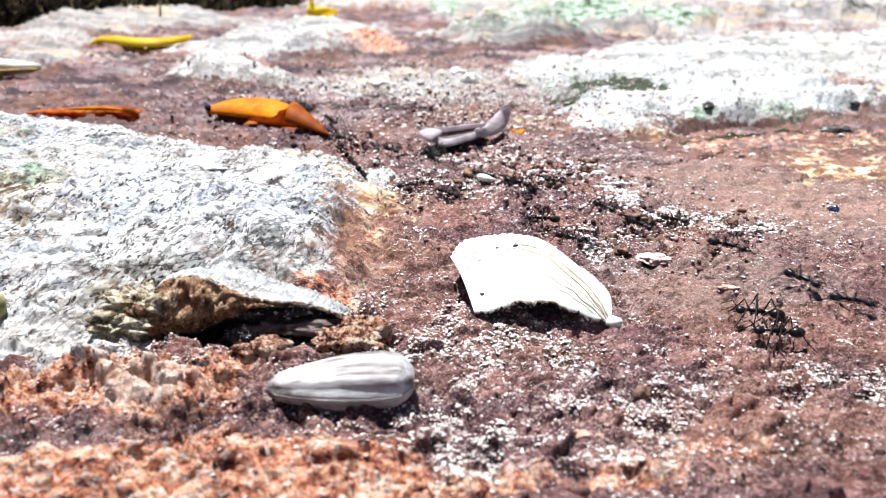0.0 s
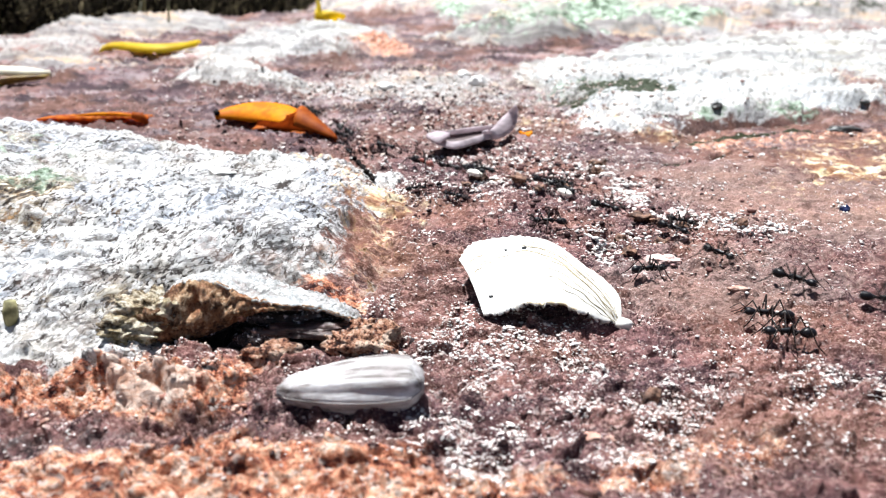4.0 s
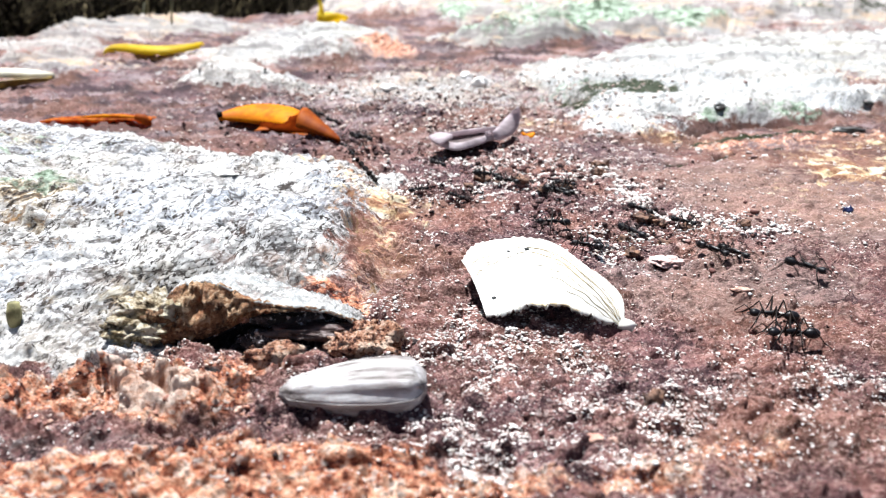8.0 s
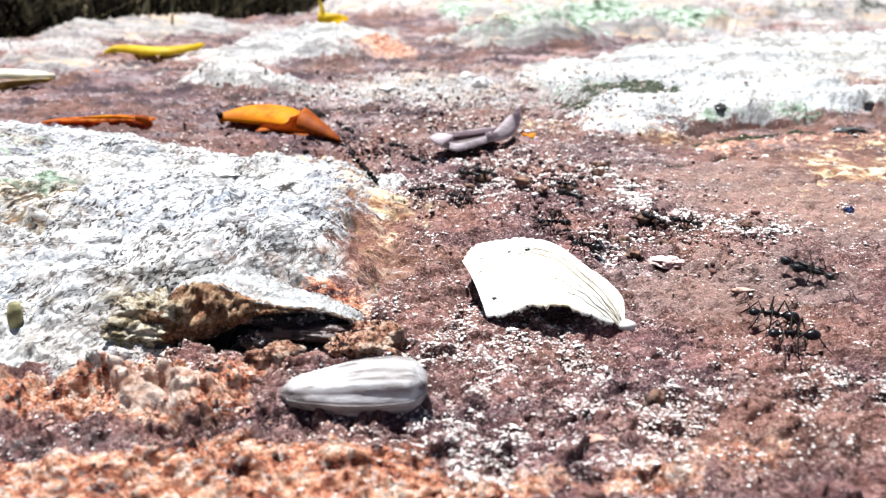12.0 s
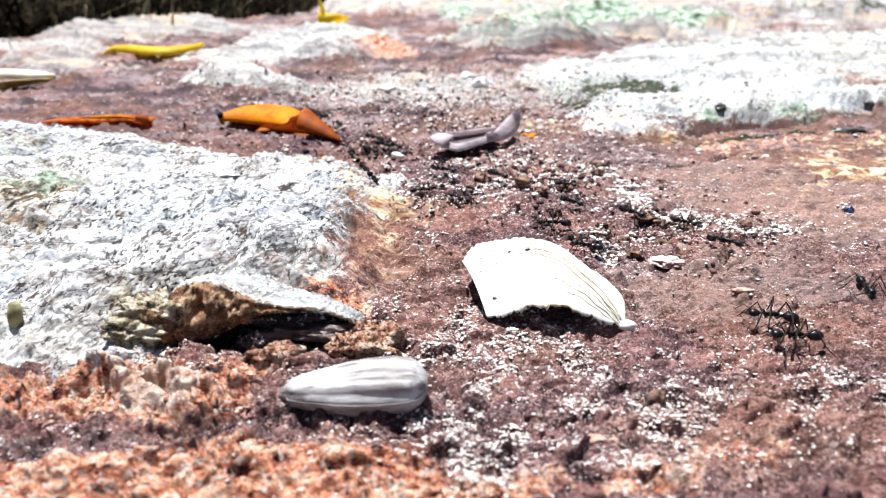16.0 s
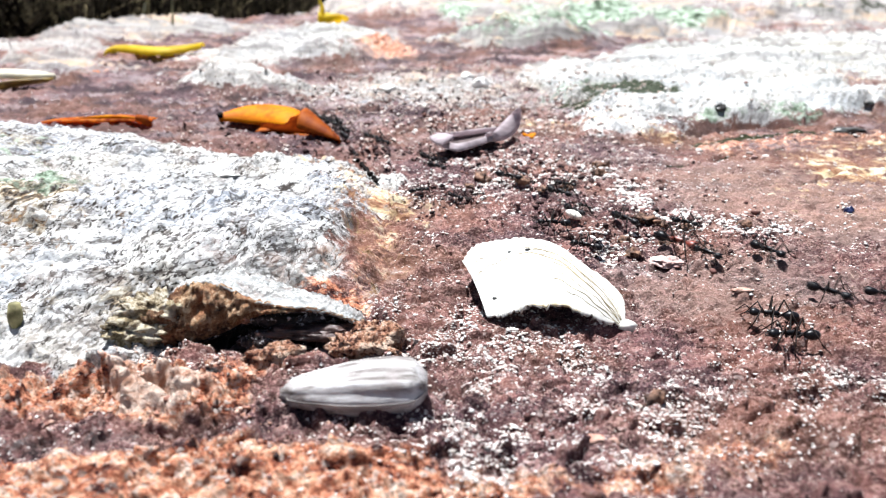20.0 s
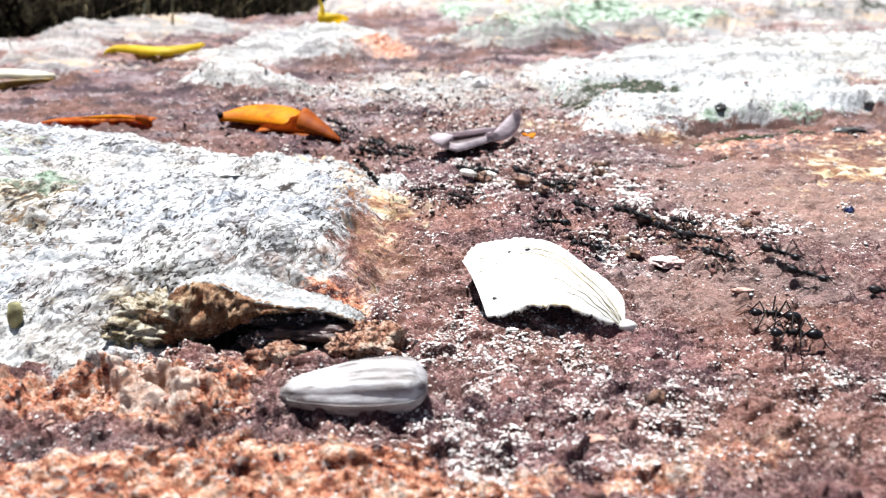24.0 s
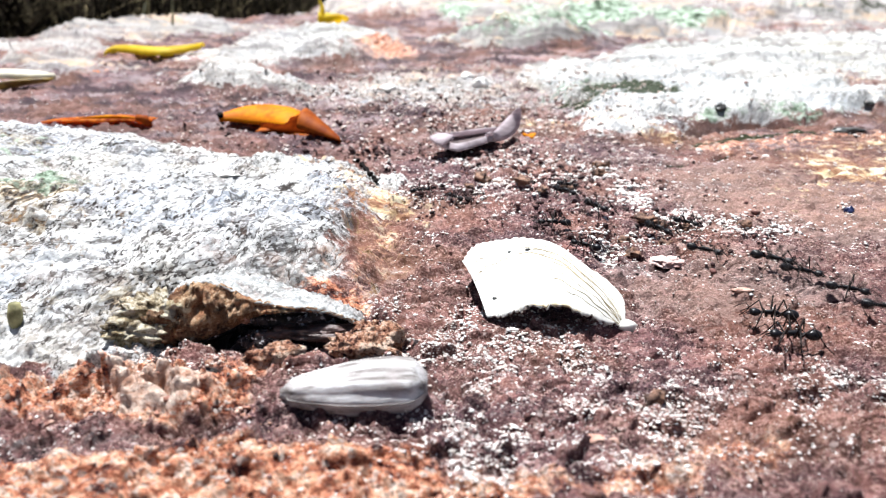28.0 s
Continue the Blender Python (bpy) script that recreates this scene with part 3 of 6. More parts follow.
OCHRE_RIGHT = [(0.0779, 0.1762), (0.1009, 0.1954), (0.1228, 0.2027), (0.19, 0.20), (0.17, 0.145), (0.0913, 0.1465), (0.0784, 0.1508)]
OFF_ROCK = [(-0.2522, 0.4349), (-0.1954, 0.5496), (-0.1443, 0.8854), (-0.13, 1.5), (-0.3, 4.0), (-2.0, 80.0), (-90.0, 90.0), (-90.0, 0.30), (-0.70, 0.30)]


# broken hollows in the pale crust: place, reach and turn
POCKETS = [(-0.0316, 0.1031, 0.0042, 0.0036, 0), (-0.0304, 0.0959, 0.0046, 0.0026, 0), (-0.0182, 0.0929, 0.0030, 0.0022, 20), (-0.0168, 0.0968, 0.0032, 0.0026, 0), (-0.0224, 0.0947, 0.0040, 0.0018, 35),
           (-0.0532, 0.1540, 0.0050, 0.0045, 0), (-0.0202, 0.1124, 0.0034, 0.0024, 0), (-0.0773, 0.1416, 0.0024, 0.0034, 0), (-0.0701, 0.1332, 0.0050, 0.0024, 0), (-0.0601, 0.1428, 0.0028, 0.0030, 0),
           (-0.0883, 0.1520, 0.0080, 0.0070, 0), (-0.0145, 0.1087, 0.0022, 0.0060, 0), (-0.0530, 0.0880, 0.0030, 0.0018, 0), (-0.0440, 0.0885, 0.0022, 0.0014, 0)]


def relief(x, y):
    """Height of the ground and the kinds of rock in it, at plan positions in metres."""
    far = np.clip(y, 0.05, 1.2)
    wob = fractal(x, y, 0.020, 11, 4) * 0.008 + fractal(x, y, 0.10, 12, 3) * np.clip(far - 0.12, 0, 1) * 0.10
    wx, wy = x + wob, y + fractal(x, y, 0.022, 13, 4) * 0.007 + fractal(x, y, 0.12, 14, 3) * np.clip(far - 0.12, 0, 1) * 0.12
    z = fractal(x, y, 0.030, 1, 4) * 0.0022 + fractal(x, y, 0.30, 2, 3) * 0.02 * smooth((far - 0.15) / 0.5)
    rough = fractal(x, y, 0.0045, 3, 5, 0.62)
    # broken plates, coarser with distance
    d = inside(wx, wy, MOUND)
    on_mound = smooth(d / 0.006)
    calm = 1 - 0.6 * blob(x, y, 0.080, 0.165, 0.055, 0.050)
    p1, t1, j1 = plates(wx, wy * 1.25, 0.0044, 51)
    p2, t2, j2 = plates(x + rough * 0.001, y * 1.2, 0.0017, 52)
    p3, t3, j3 = plates(wx * 0.4 + wy * 0.1, wy, 0.016, 53)
    p4, t4, j4 = plates(wx * 0.35 + wy * 0.1, wy, 0.055, 54)
    far_a, far_b = smooth((far - 0.16) / 0.2), smooth((far - 0.32) / 0.3)
    z = z + (rough * 0.0020 + p1 * 0.0017 + t1 * 0.0024 - j1 * 0.0003 + p2 * 0.0009 + t2 * 0.0012 - j2 * 0.0001) * calm * (1 - on_mound)
    z = z + far_a * (p3 * 0.0024 + t3 * 0.0045 - j3 * 0.0008 + fractal(x * 0.45 + y * 0.1, y, 0.016, 24, 5, 0.62) * 0.0060) + far_b * (p4 * 0.005 + t4 * 0.012 - j4 * 0.002 + fractal(x * 0.35 + y * 0.1, y, 0.05, 21, 5, 0.62) * 0.016)
    # the pale mound
    front = smooth((0.135 - y) / 0.06)
    lip = np.clip(1.5 * blob(x, y, -0.028, 0.0900, 0.0125, 0.012), 0, 1)
    m = 0.0056 * smooth(d / 0.040) * (1 - 0.12 * front) + 0.0012 * smooth(d / 0.004)
    m = m + 0.0042 * smooth(d / 0.025) * np.clip(1.15 * blob(x, y, -0.105, 0.168, 0.062, 0.034), 0, 1)
    m = m + 0.0032 * smooth((d - 0.0012) / 0.0042) * lip
    m = m + 0.0026 * smooth((d - 0.003) / 0.012) * blob(x, y, -0.027, 0.1015, 0.017, 0.013)
    m = m + 0.0022 * smooth(d / 0.012) * blob(x, y, -0.0215, 0.1080, 0.010, 0.016, 20)
    m = m + 0.0022 * smooth((d - 0.001) / 0.008) * smooth((x + 0.045) / 0.015) * smooth((y - 0.088) / 0.010)
    m = m + on_mound * terrace(fractal(x * 0.5 + y * 0.3, y - x * 0.2, 0.026, 64, 3, 0.5), 7) * 0.0060
    sx, sy = x * 0.62 + y * 0.30, y * 1.25 - x * 0.28
    layers = fractal(sx, sy, 0.010, 5, 6, 0.62)
    q1, r1, k1 = plates(sx + layers * 0.006, sy + rough * 0.004, 0.0060, 55)
    q2, r2, k2 = plates(sx + rough * 0.002, sy, 0.0021, 56)
    m = m + on_mound * (terrace(layers, 10) * 0.0030 + layers * 0.0010 + q1 * 0.0006 + r1 * 0.0009 - k1 * 0.0001 + q2 * 0.0003 + r2 * 0.0005 + rough * 0.0007)
    m = m + 0.0017 * smooth((d - 0.001) / 0.006) * np.clip(1.3 * blob(x, y, -0.0410, 0.0905, 0.0150, 0.0110), 0, 1)
    e1, e2 = x * 0.34 + y * 0.94, y * 0.34 - x * 0.94
    strands = fractal(e1 * 0.36, e2 * 1.15, 0.0075, 61, 5, 0.62)
    fine_strands = fractal(e1 * 0.45, e2 * 1.2, 0.0026, 62, 4, 0.6)
    m = m + on_mound * (terrace(strands, 9) * 0.0032 + strands * 0.0012 + fine_strands * 0.0007)
    pocket = sum(blob(x, y, cx, cy, rx, ry, turn) for cx, cy, rx, ry, turn in POCKETS)
    m = m - np.clip(pocket, 0, 1) * on_mound * (0.0010 + 0.0022 * np.clip(fractal(x, y, 0.0035, 63, 4, 0.6) + 0.1, 0, 1))
    pits = np.clip(fractal(x, y, 0.006, 6, 4, 0.6) - 0.11, 0, 1) * on_mound
    m = m - pits * 0.010
    z = z + m
    # hollow below its broken front
    hollow = blob(x, y, -0.0232, 0.0825, 0.0112, 0.0048, -4)
    z = z - 0.0024 * np.clip(hollow * 1.5, 0, 1) - 0.0016 * stroke(x, y, (-0.0348, 0.0775), (-0.0312, 0.0742), 0.0012) - 0.0016 * stroke(x, y, (-0.0312, 0.0742), (-0.0235, 0.0738), 0.0011)
    # a sunken seam behind the mound
    z = z - 0.0055 * np.exp(-((y - 0.184) / 0.009) ** 2) * smooth((-0.072 - x) / 0.02) * smooth((x + 0.30) / 0.05)
    # far slabs
    ragged = fractal(x * 0.6, y, 0.05, 25, 5, 0.62) * 0.10
    s_r, s_l, s_f, s_e = (inside(wx, wy, p) + ragged * k for p, k in ((SLAB_RIGHT, 0.6), (SLAB_LEFT, 1.0), (SLAB_FAR, 1.6), (SLAB_EDGE, 1.0)))
    z = z + 0.0055 * smooth(s_r / 0.018) + 0.008 * smooth(s_r / 0.10) * 0.5
    z = z + 0.007 * smooth(s_l / 0.030) + 0.010 * smooth(s_f / 0.06) + 0.003 * smooth(s_e / 0.03)
    beds = fractal(x * 0.35 - y * 0.08, y * 1.2, 0.035, 7, 5, 0.6)
    z = z + (terrace(beds, 8) * 0.007 + beds * 0.005) * (smooth(s_r / 0.02) * 0.6 + smooth(s_f / 0.05) * 2.2 + smooth(s_l / 0.03) * 0.7 + smooth(s_e / 0.03))
    groove = blob(x, y, 0.063, 0.258, 0.014, 0.0055, 8)
    under = stroke(x, y, (0.0677, 0.1987), (0.1078, 0.2121), 0.0026)
    fissure = stroke(wx, wy, (0.0522, 0.1657), (0.0703, 0.1779), 0.0011) + 0.8 * stroke(wx, wy, (0.0703, 0.1779), (0.0855, 0.1809), 0.0009) + 0.6 * stroke(wx, wy, (0.0609, 0.1487), (0.0764, 0.1517), 0.0008) + 0.6 * stroke(wx, wy, (0.0764, 0.1517), (0.0904, 0.1601), 0.0008)
    z = z - 0.009 * groove - 0.003 * under - 0.0016 * fissure
    # knobs of rust along the front
    rf = inside(wx, wy, RUST_FRONT)
    knobs = np.abs(fractal(x, y, 0.0048, 8, 4, 0.55))
    lumps = fractal(x, y * 0.7, 0.0040, 71, 2, 0.4)
    knob_row = smooth((y - 0.0622) / 0.004) * smooth((0.0750 - y) / 0.003) * smooth((-0.0165 - x) / 0.006) * (1 - blob(x, y, -0.0290, 0.0765, 0.0075, 0.0035))
    z = z - knob_row * 0.0009 * (1 - np.clip(np.abs(fractal(x, y * 0.8, 0.0052, 74, 2, 0.4)) / 0.045, 0, 1))
    z = z + knob_row * (np.clip(lumps + 0.06, -0.2, 0.28) * 0.0026 + fractal(x, y, 0.0019, 72, 2) * 0.0009)
    z = z + smooth(rf / 0.006) * (0.18 + 0.82 * smooth((y - 0.0575) / 0.005)) * (0.0008 - knobs * 0.0036 + (t1 * 0.0024 + p1 * 0.0010) * (0.3 + 0.7 * smooth((y - 0.057) / 0.004)) + p2 * 0.0008 + fractal(x, y, 0.012, 9, 2) * 0.002) - 0.0016 * blob(x, y, *(-0.0320, 0.0604), 0.05, 0.0026, 2)
    # the rock ends and drops to soil
    off = inside(x + fractal(x, y, 0.15, 10, 4) * 0.08, y + fractal(x, y, 0.15, 17, 4) * 0.08, OFF_ROCK)
    z = z - 0.06 * smooth((off + 0.01) / 0.07) + smooth(off / 0.1) * fractal(x, y, 0.4, 18, 5) * 0.06
    kinds = {
        "pale": np.clip(-0.9 * blob(x, y, -0.0210, 0.0845, 0.0085, 0.0040) + smooth((d + fractal(x, y, 0.018, 22, 5, 0.6) * (0.005 + 0.060 * smooth((x + 0.055) / 0.03) * (1 - front * 0.6)) + 0.001 * front - 0.0008) / (0.003 + 0.004 * (1 - front))) - 0.30 * blob(x, y, *(-0.0131, 0.0965), 0.007, 0.014) - 0.35 * blob(x, y, *(-0.0104, 0.1391), 0.008, 0.02) - 0.9 * blob(x, y, -0.0040, 0.1130, 0.0065, 0.0110) - 0.33 * stroke(x, y, (-0.0120, 0.1180), (-0.0100, 0.0930), 0.0045) - 0.40 * blob(x, y, -0.0160, 0.0890, 0.0060, 0.0026) - 0.08 * stroke(x, y, (-0.0215, 0.1574), (-0.0090, 0.1055), 0.007)
                        + smooth((far - 0.2) / 0.2) * np.clip(0.26 + 0.22 * smooth((far - 0.36) / 0.1) + fractal(x * 0.45, y, 0.08, 23, 5, 0.6) * 1.7, 0, 1) + 0.9 * smooth(s_r / 0.012) + 0.8 * smooth(s_l / 0.02) + smooth(s_f / 0.04) * (0.75 + fractal(x, y, 0.12, 19, 4) * 1.3)
                        # three long strokes paint the far slab's shaded front as a darker band
                        + 0.42 * smooth(s_e / 0.02)  - 0.75 * stroke(x, y, (-0.0116, 0.3531), (0.0646, 0.4017), 0.011) - 0.75 * stroke(x, y, (0.0646, 0.4017), (0.1777, 0.4651), 0.011) - 0.75 * stroke(x, y, (0.1777, 0.4651), (0.2922, 0.5046), 0.011) - 0.9 * blob(x, y, -0.030, 0.385, 0.020, 0.03) - 0.6 * blob(x, y, -0.04, 0.72, 0.10, 0.10) + 1.0 * blob(x, y, *(-0.0375, 0.0832), 0.0040, 0.0050) + 0.50 * blob(x, y, *(-0.0095, 0.2862), 0.045, 0.045) + 0.30 * blob(x, y, *(0.0178, 0.2430), 0.035, 0.040) - 0.5 * blob(x, y, *(0.1405, 0.2457), 0.014, 0.030) + 0.30 * blob(x, y, *(-0.0392, 0.2660), 0.03, 0.03) + 0.50 * blob(x, y, -0.1500, 0.3250, 0.055, 0.036), 0, 1),
        "rust": np.clip(smooth(rf / 0.006) * 0.9 + 0.42 * blob(x, y, -0.0160, 0.0890, 0.0060, 0.0026) + 0.45 * stroke(x, y, (-0.0140, 0.0866), (-0.0095, 0.1189), 0.008) + 0.36 * blob(x, y, *(0.0257, 0.0607), 0.018, 0.006) + 0.55 * blob(x, y, *(-0.0222, 0.0738), 0.012, 0.005) + 0.5 * blob(x, y, *(0.0038, 0.0527), 0.005, 0.004) + 0.22 * blob(x, y, 0.0275, 0.0575, 0.0080, 0.0040) + 0.36 * blob(x, y, 0.0158, 0.0530, 0.0070, 0.0030) + 0.20 * stroke(x, y, (0.0056, 0.0509), (0.0401, 0.0524), 0.0050)
                        + 0.47 * stroke(x, y, (0.0699, 0.1847), (0.1244, 0.1968), 0.012) + 0.30 * blob(x, y, 0.0780, 0.1500, 0.026, 0.024) + 0.75 * blob(x, y, -0.030, 0.385, 0.022, 0.035) - 1.0 * blob(x, y, *(-0.0320, 0.0607), 0.045, 0.0026, 2), 0, 1),
        "ochre": np.clip(0.34 * blob(x, y, 0.0800, 0.1440, 0.034, 0.030) + 0.14 * blob(x, y, 0.0620, 0.1000, 0.020, 0.012) + 0.24 * blob(x, y, 0.0270, 0.0590, 0.012, 0.006) + 0.33 * smooth(inside(wx, wy, OCHRE_RIGHT) / 0.012 + 0.3) + 0.38 * stroke(x, y, (-0.0234, 0.1535), (-0.0099, 0.1055), 0.011) + 0.42 * blob(x, y, -0.0070, 0.1330, 0.0075, 0.0110) + 0.42 * blob(x, y, *(0.1414, 0.2457), 0.02, 0.05) + 0.42 * stroke(x, y, (0.0251, 0.2089), (0.0620, 0.1919), 0.010), 0, 1),
        "lichen": np.clip(1.0 * groove + 0.55 * blob(x, y, 0.103, 0.2165, 0.026, 0.0065, 8) + 0.5 * blob(x, y, 0.072, 0.207, 0.014, 0.004, 5) + smooth(s_f / 0.05) * np.clip(fractal(x * 0.5, y, 0.10, 20, 5, 0.62) * 3.0 + 0.26, 0, 1) * smooth((x + 0.34) / 0.16)
                          + 0.55 * blob(x, y, *(-0.0715, 0.1240), 0.010, 0.008) + 0.42 * blob(x, y, *(-0.0855, 0.1471), 0.026, 0.020) + 0.4 * blob(x, y, *(0.0423, 0.2592), 0.02, 0.02) + 0.08 * blob(x, y, 0.035, 0.43, 0.06, 0.035), 0, 1),
        # damp hollow and groove; carved gaps get the same black as painted shade
        "wet_and_shade": np.clip(0.47 * blob(x, y, *(-0.0320, 0.0604), 0.045, 0.0018, 2) + 1.5 * blob(x, y, -0.0210, 0.0845, 0.0085, 0.0046) + 0.42 * knob_row * (1 - np.clip(np.abs(fractal(x, y * 0.8, 0.0052, 74, 2, 0.4)) / 0.075, 0, 1)) + 0.8 * stroke(x, y, (-0.0348, 0.0775), (-0.0312, 0.0742), 0.0011) + 0.8 * stroke(x, y, (-0.0312, 0.0742), (-0.0235, 0.0738), 0.0010), 0, 1),
        "soil": smooth((off + 0.005) / 0.03),
        # brown along the undercut paints the shadow line below the slab's edge
        "brown": np.clip(0.36 * stroke(x, y, (-0.0135, 0.1180), (-0.0105, 0.0940), 0.0036) + 0.35 * under + 0.5 * groove + 1.0 * blob(x, y, -0.030, 0.0835, 0.006, 0.0020) + 0.40 * blob(x, y, *(-0.0643, 0.1048), 0.022, 0.020) + 0.22 * blob(x, y, *(-0.0152, 0.1321), 0.008, 0.022), 0, 1),
        # far term pales the red rock: haze and dust put into the colour
        "pink": np.clip(far_a * np.clip(0.55 + fractal(x * 0.5, y, 0.06, 26, 5) * 1.2, 0, 1) * 0.62 + 0.7 * blob(x, y, *(-0.0089, 0.1314), 0.010, 0.010) + 0.5 * blob(x, y, *(0.0462, 0.1601), 0.05, 0.03) + 0.8 * blob(x, y, *(0.0735, 0.1314), 0.03, 0.022) + 0.9 * blob(x, y, *(0.0394, 0.0971), 0.022, 0.014), 0, 1),
    }
    kinds["far"] = far_a
    # knob tops are lightened in the colour where the lumps rise
    kinds["cap"] = np.clip(knob_row * smooth((lumps - 0.0) / 0.14) * smooth((-0.020 - x) / 0.008) + 0.22 * smooth((0.0585 - y) / 0.003) * smooth(fractal(x, y, 0.004, 73, 3) * 4), 0, 1)
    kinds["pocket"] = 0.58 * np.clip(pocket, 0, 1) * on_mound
    kinds["dirt"] = np.clip(0.62 * blob(x, y, -0.070, 0.118, 0.020, 0.016) + 0.55 * blob(x, y, -0.0385, 0.0830, 0.0045, 0.0060, 10) + 0.30 * blob(x, y, -0.0450, 0.0850, 0.0085, 0.0045, 10) + 0.40 * blob(x, y, -0.0560, 0.0830, 0.0060, 0.0050) + 0.42 * blob(x, y, -0.090, 0.152, 0.030, 0.012), 0, 1) * on_mound
    kinds["distant"] = smooth((far - 0.125) / 0.11)
    kinds["slab"] = np.clip(smooth(s_r / 0.012) + 0.8 * smooth(s_l / 0.02), 0, 1)
    # real moss patches, plus shade painted into the crack, fissures and slab edge
    kinds["moss_and_shade"] = np.clip(0.85 * blob(x, y, *(0.0563, 0.2476), 0.010, 0.016, 25) + 1.1 * blob(x, y, *(0.0652, 0.2389), 0.010, 0.014, 10) + 0.7 * blob(x, y, *(0.0422, 0.2366), 0.007, 0.012, 25)
                            + 0.8 * stroke(x, y, (0.0649, 0.1864), (0.0993, 0.1967), 0.0020) + 0.35 * stroke(x, y, (0.0705, 0.1970), (0.1027, 0.2045), 0.004) + 0.8 * smooth(s_f / 0.05) * smooth((x + 0.05) / 0.1) * np.clip(fractal(x * 0.5, y, 0.07, 41, 5, 0.62) * 5 - 0.05, 0, 1), 0, 1)
    kinds["moss_and_shade"] = np.clip(kinds["moss_and_shade"] + fissure * 0.9, 0, 1)
    kinds["streak"] = np.clip(0.5 + fractal(x * 0.30 + y * 0.08, y, 0.050, 27, 6, 0.62) * 1.6, 0, 1)
    away = smooth((np.hypot(x, y) - 1.0) / 0.8)
    for key, even in (("pale", 0.40), ("pink", 0.5), ("lichen", 0.28), ("ochre", 0.2)):
        kinds[key] = kinds[key] * (1 - away) + even * away
    return z, kinds


LOOKUP = {}


def ground_at(x, y):
    """Height of the ground: from the built rows in the middle of the sheet, by the formula elsewhere."""
    rows, half, cols, z = LOOKUP["rows"], LOOKUP["half"], LOOKUP["cols"], LOOKUP["z"]
    r = int(np.searchsorted(rows, y)) - 1
    if 0 <= r < len(rows) - 1 and abs(x) < half[r] * 0.999:
        k = (y - rows[r]) / (rows[r + 1] - rows[r])
        h = []
        for i in (r, r + 1):
            c = (x / half[i] + 1) / 2 * (cols - 1)
            j = min(max(int(c), 0), cols - 2)
            h.append(z[i, j] + (z[i, j + 1] - z[i, j]) * (c - j))
        return float(h[0] + (h[1] - h[0]) * k)
    return float(relief(np.array([x]), np.array([y]))[0][0])


def build_ground():
    angles = np.radians(np.linspace(50, 2.2, 760))
    near = EYE[2] / np.tan(angles)
    back = np.array([-60, -20, -6, -2, -0.8, -0.3, -0.12, -0.05, -0.015, 0.01, 0.022, 0.030])
    beyond = near[-1] * (90 / near[-1]) ** (np.arange(1, 61) / 60)
    ys = np.concatenate([back, near, beyond])
    u = np.linspace(-1, 1, 801)
    side = np.array([0.006, 0.02, 0.05, 0.12, 0.25, 0.5, 1, 2.5, 6, 15, 40, 90])
    half = 0.66 * np.maximum(ys, 0) + 0.014
    xs = np.concatenate([-(half[:, None] + side[::-1][None]), half[:, None] * u[None], half[:, None] + side[None]], axis=1)
    yy = np.repeat(ys[:, None], xs.shape[1], axis=1)
    z, kinds = relief(xs, yy)
    LOOKUP.update(rows=ys, half=half, cols=len(u), z=z[:, len(side):-len(side)])
    r, c = xs.shape
    co = np.stack([xs, yy, z], axis=2).reshape(-1, 3)
    i = np.arange((r - 1) * c).reshape(r - 1, c)[:, :-1].ravel()
    quads = np.stack([i, i + 1, i + c + 1, i + c], axis=1)
    me = bpy.data.meshes.new("ground")
    me.vertices.add(len(co))
    me.vertices.foreach_set("co", co.ravel().astype(np.float32))
    me.loops.add(quads.size)
    me.loops.foreach_set("vertex_index", quads.ravel().astype(np.int32))
    me.polygons.add(len(quads))
    me.polygons.foreach_set("loop_start", (np.arange(len(quads)) * 4).astype(np.int32))
    me.polygons.foreach_set("use_smooth", np.ones(len(quads), bool))
    me.update(calc_edges=True)
    for name, keys in (("zones", ("pale", "rust", "ochre", "lichen")), ("zones_more", ("wet_and_shade", "soil", "brown", "pink")), ("zones_far", ("far", "streak", "distant", "slab")), ("zones_moss", ("moss_and_shade", "pocket", "dirt", "cap"))):
        a = me.color_attributes.new(name, "FLOAT_COLOR", "POINT")
        a.data.foreach_set("color", np.stack([kinds[k].ravel() for k in keys], axis=1).ravel().astype(np.float32))
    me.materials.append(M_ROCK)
    return tagged(new("ground", me), "weathered red-brown rock with pale crust and rusty patches", "rock ground", kind="structure")


ground = build_ground()


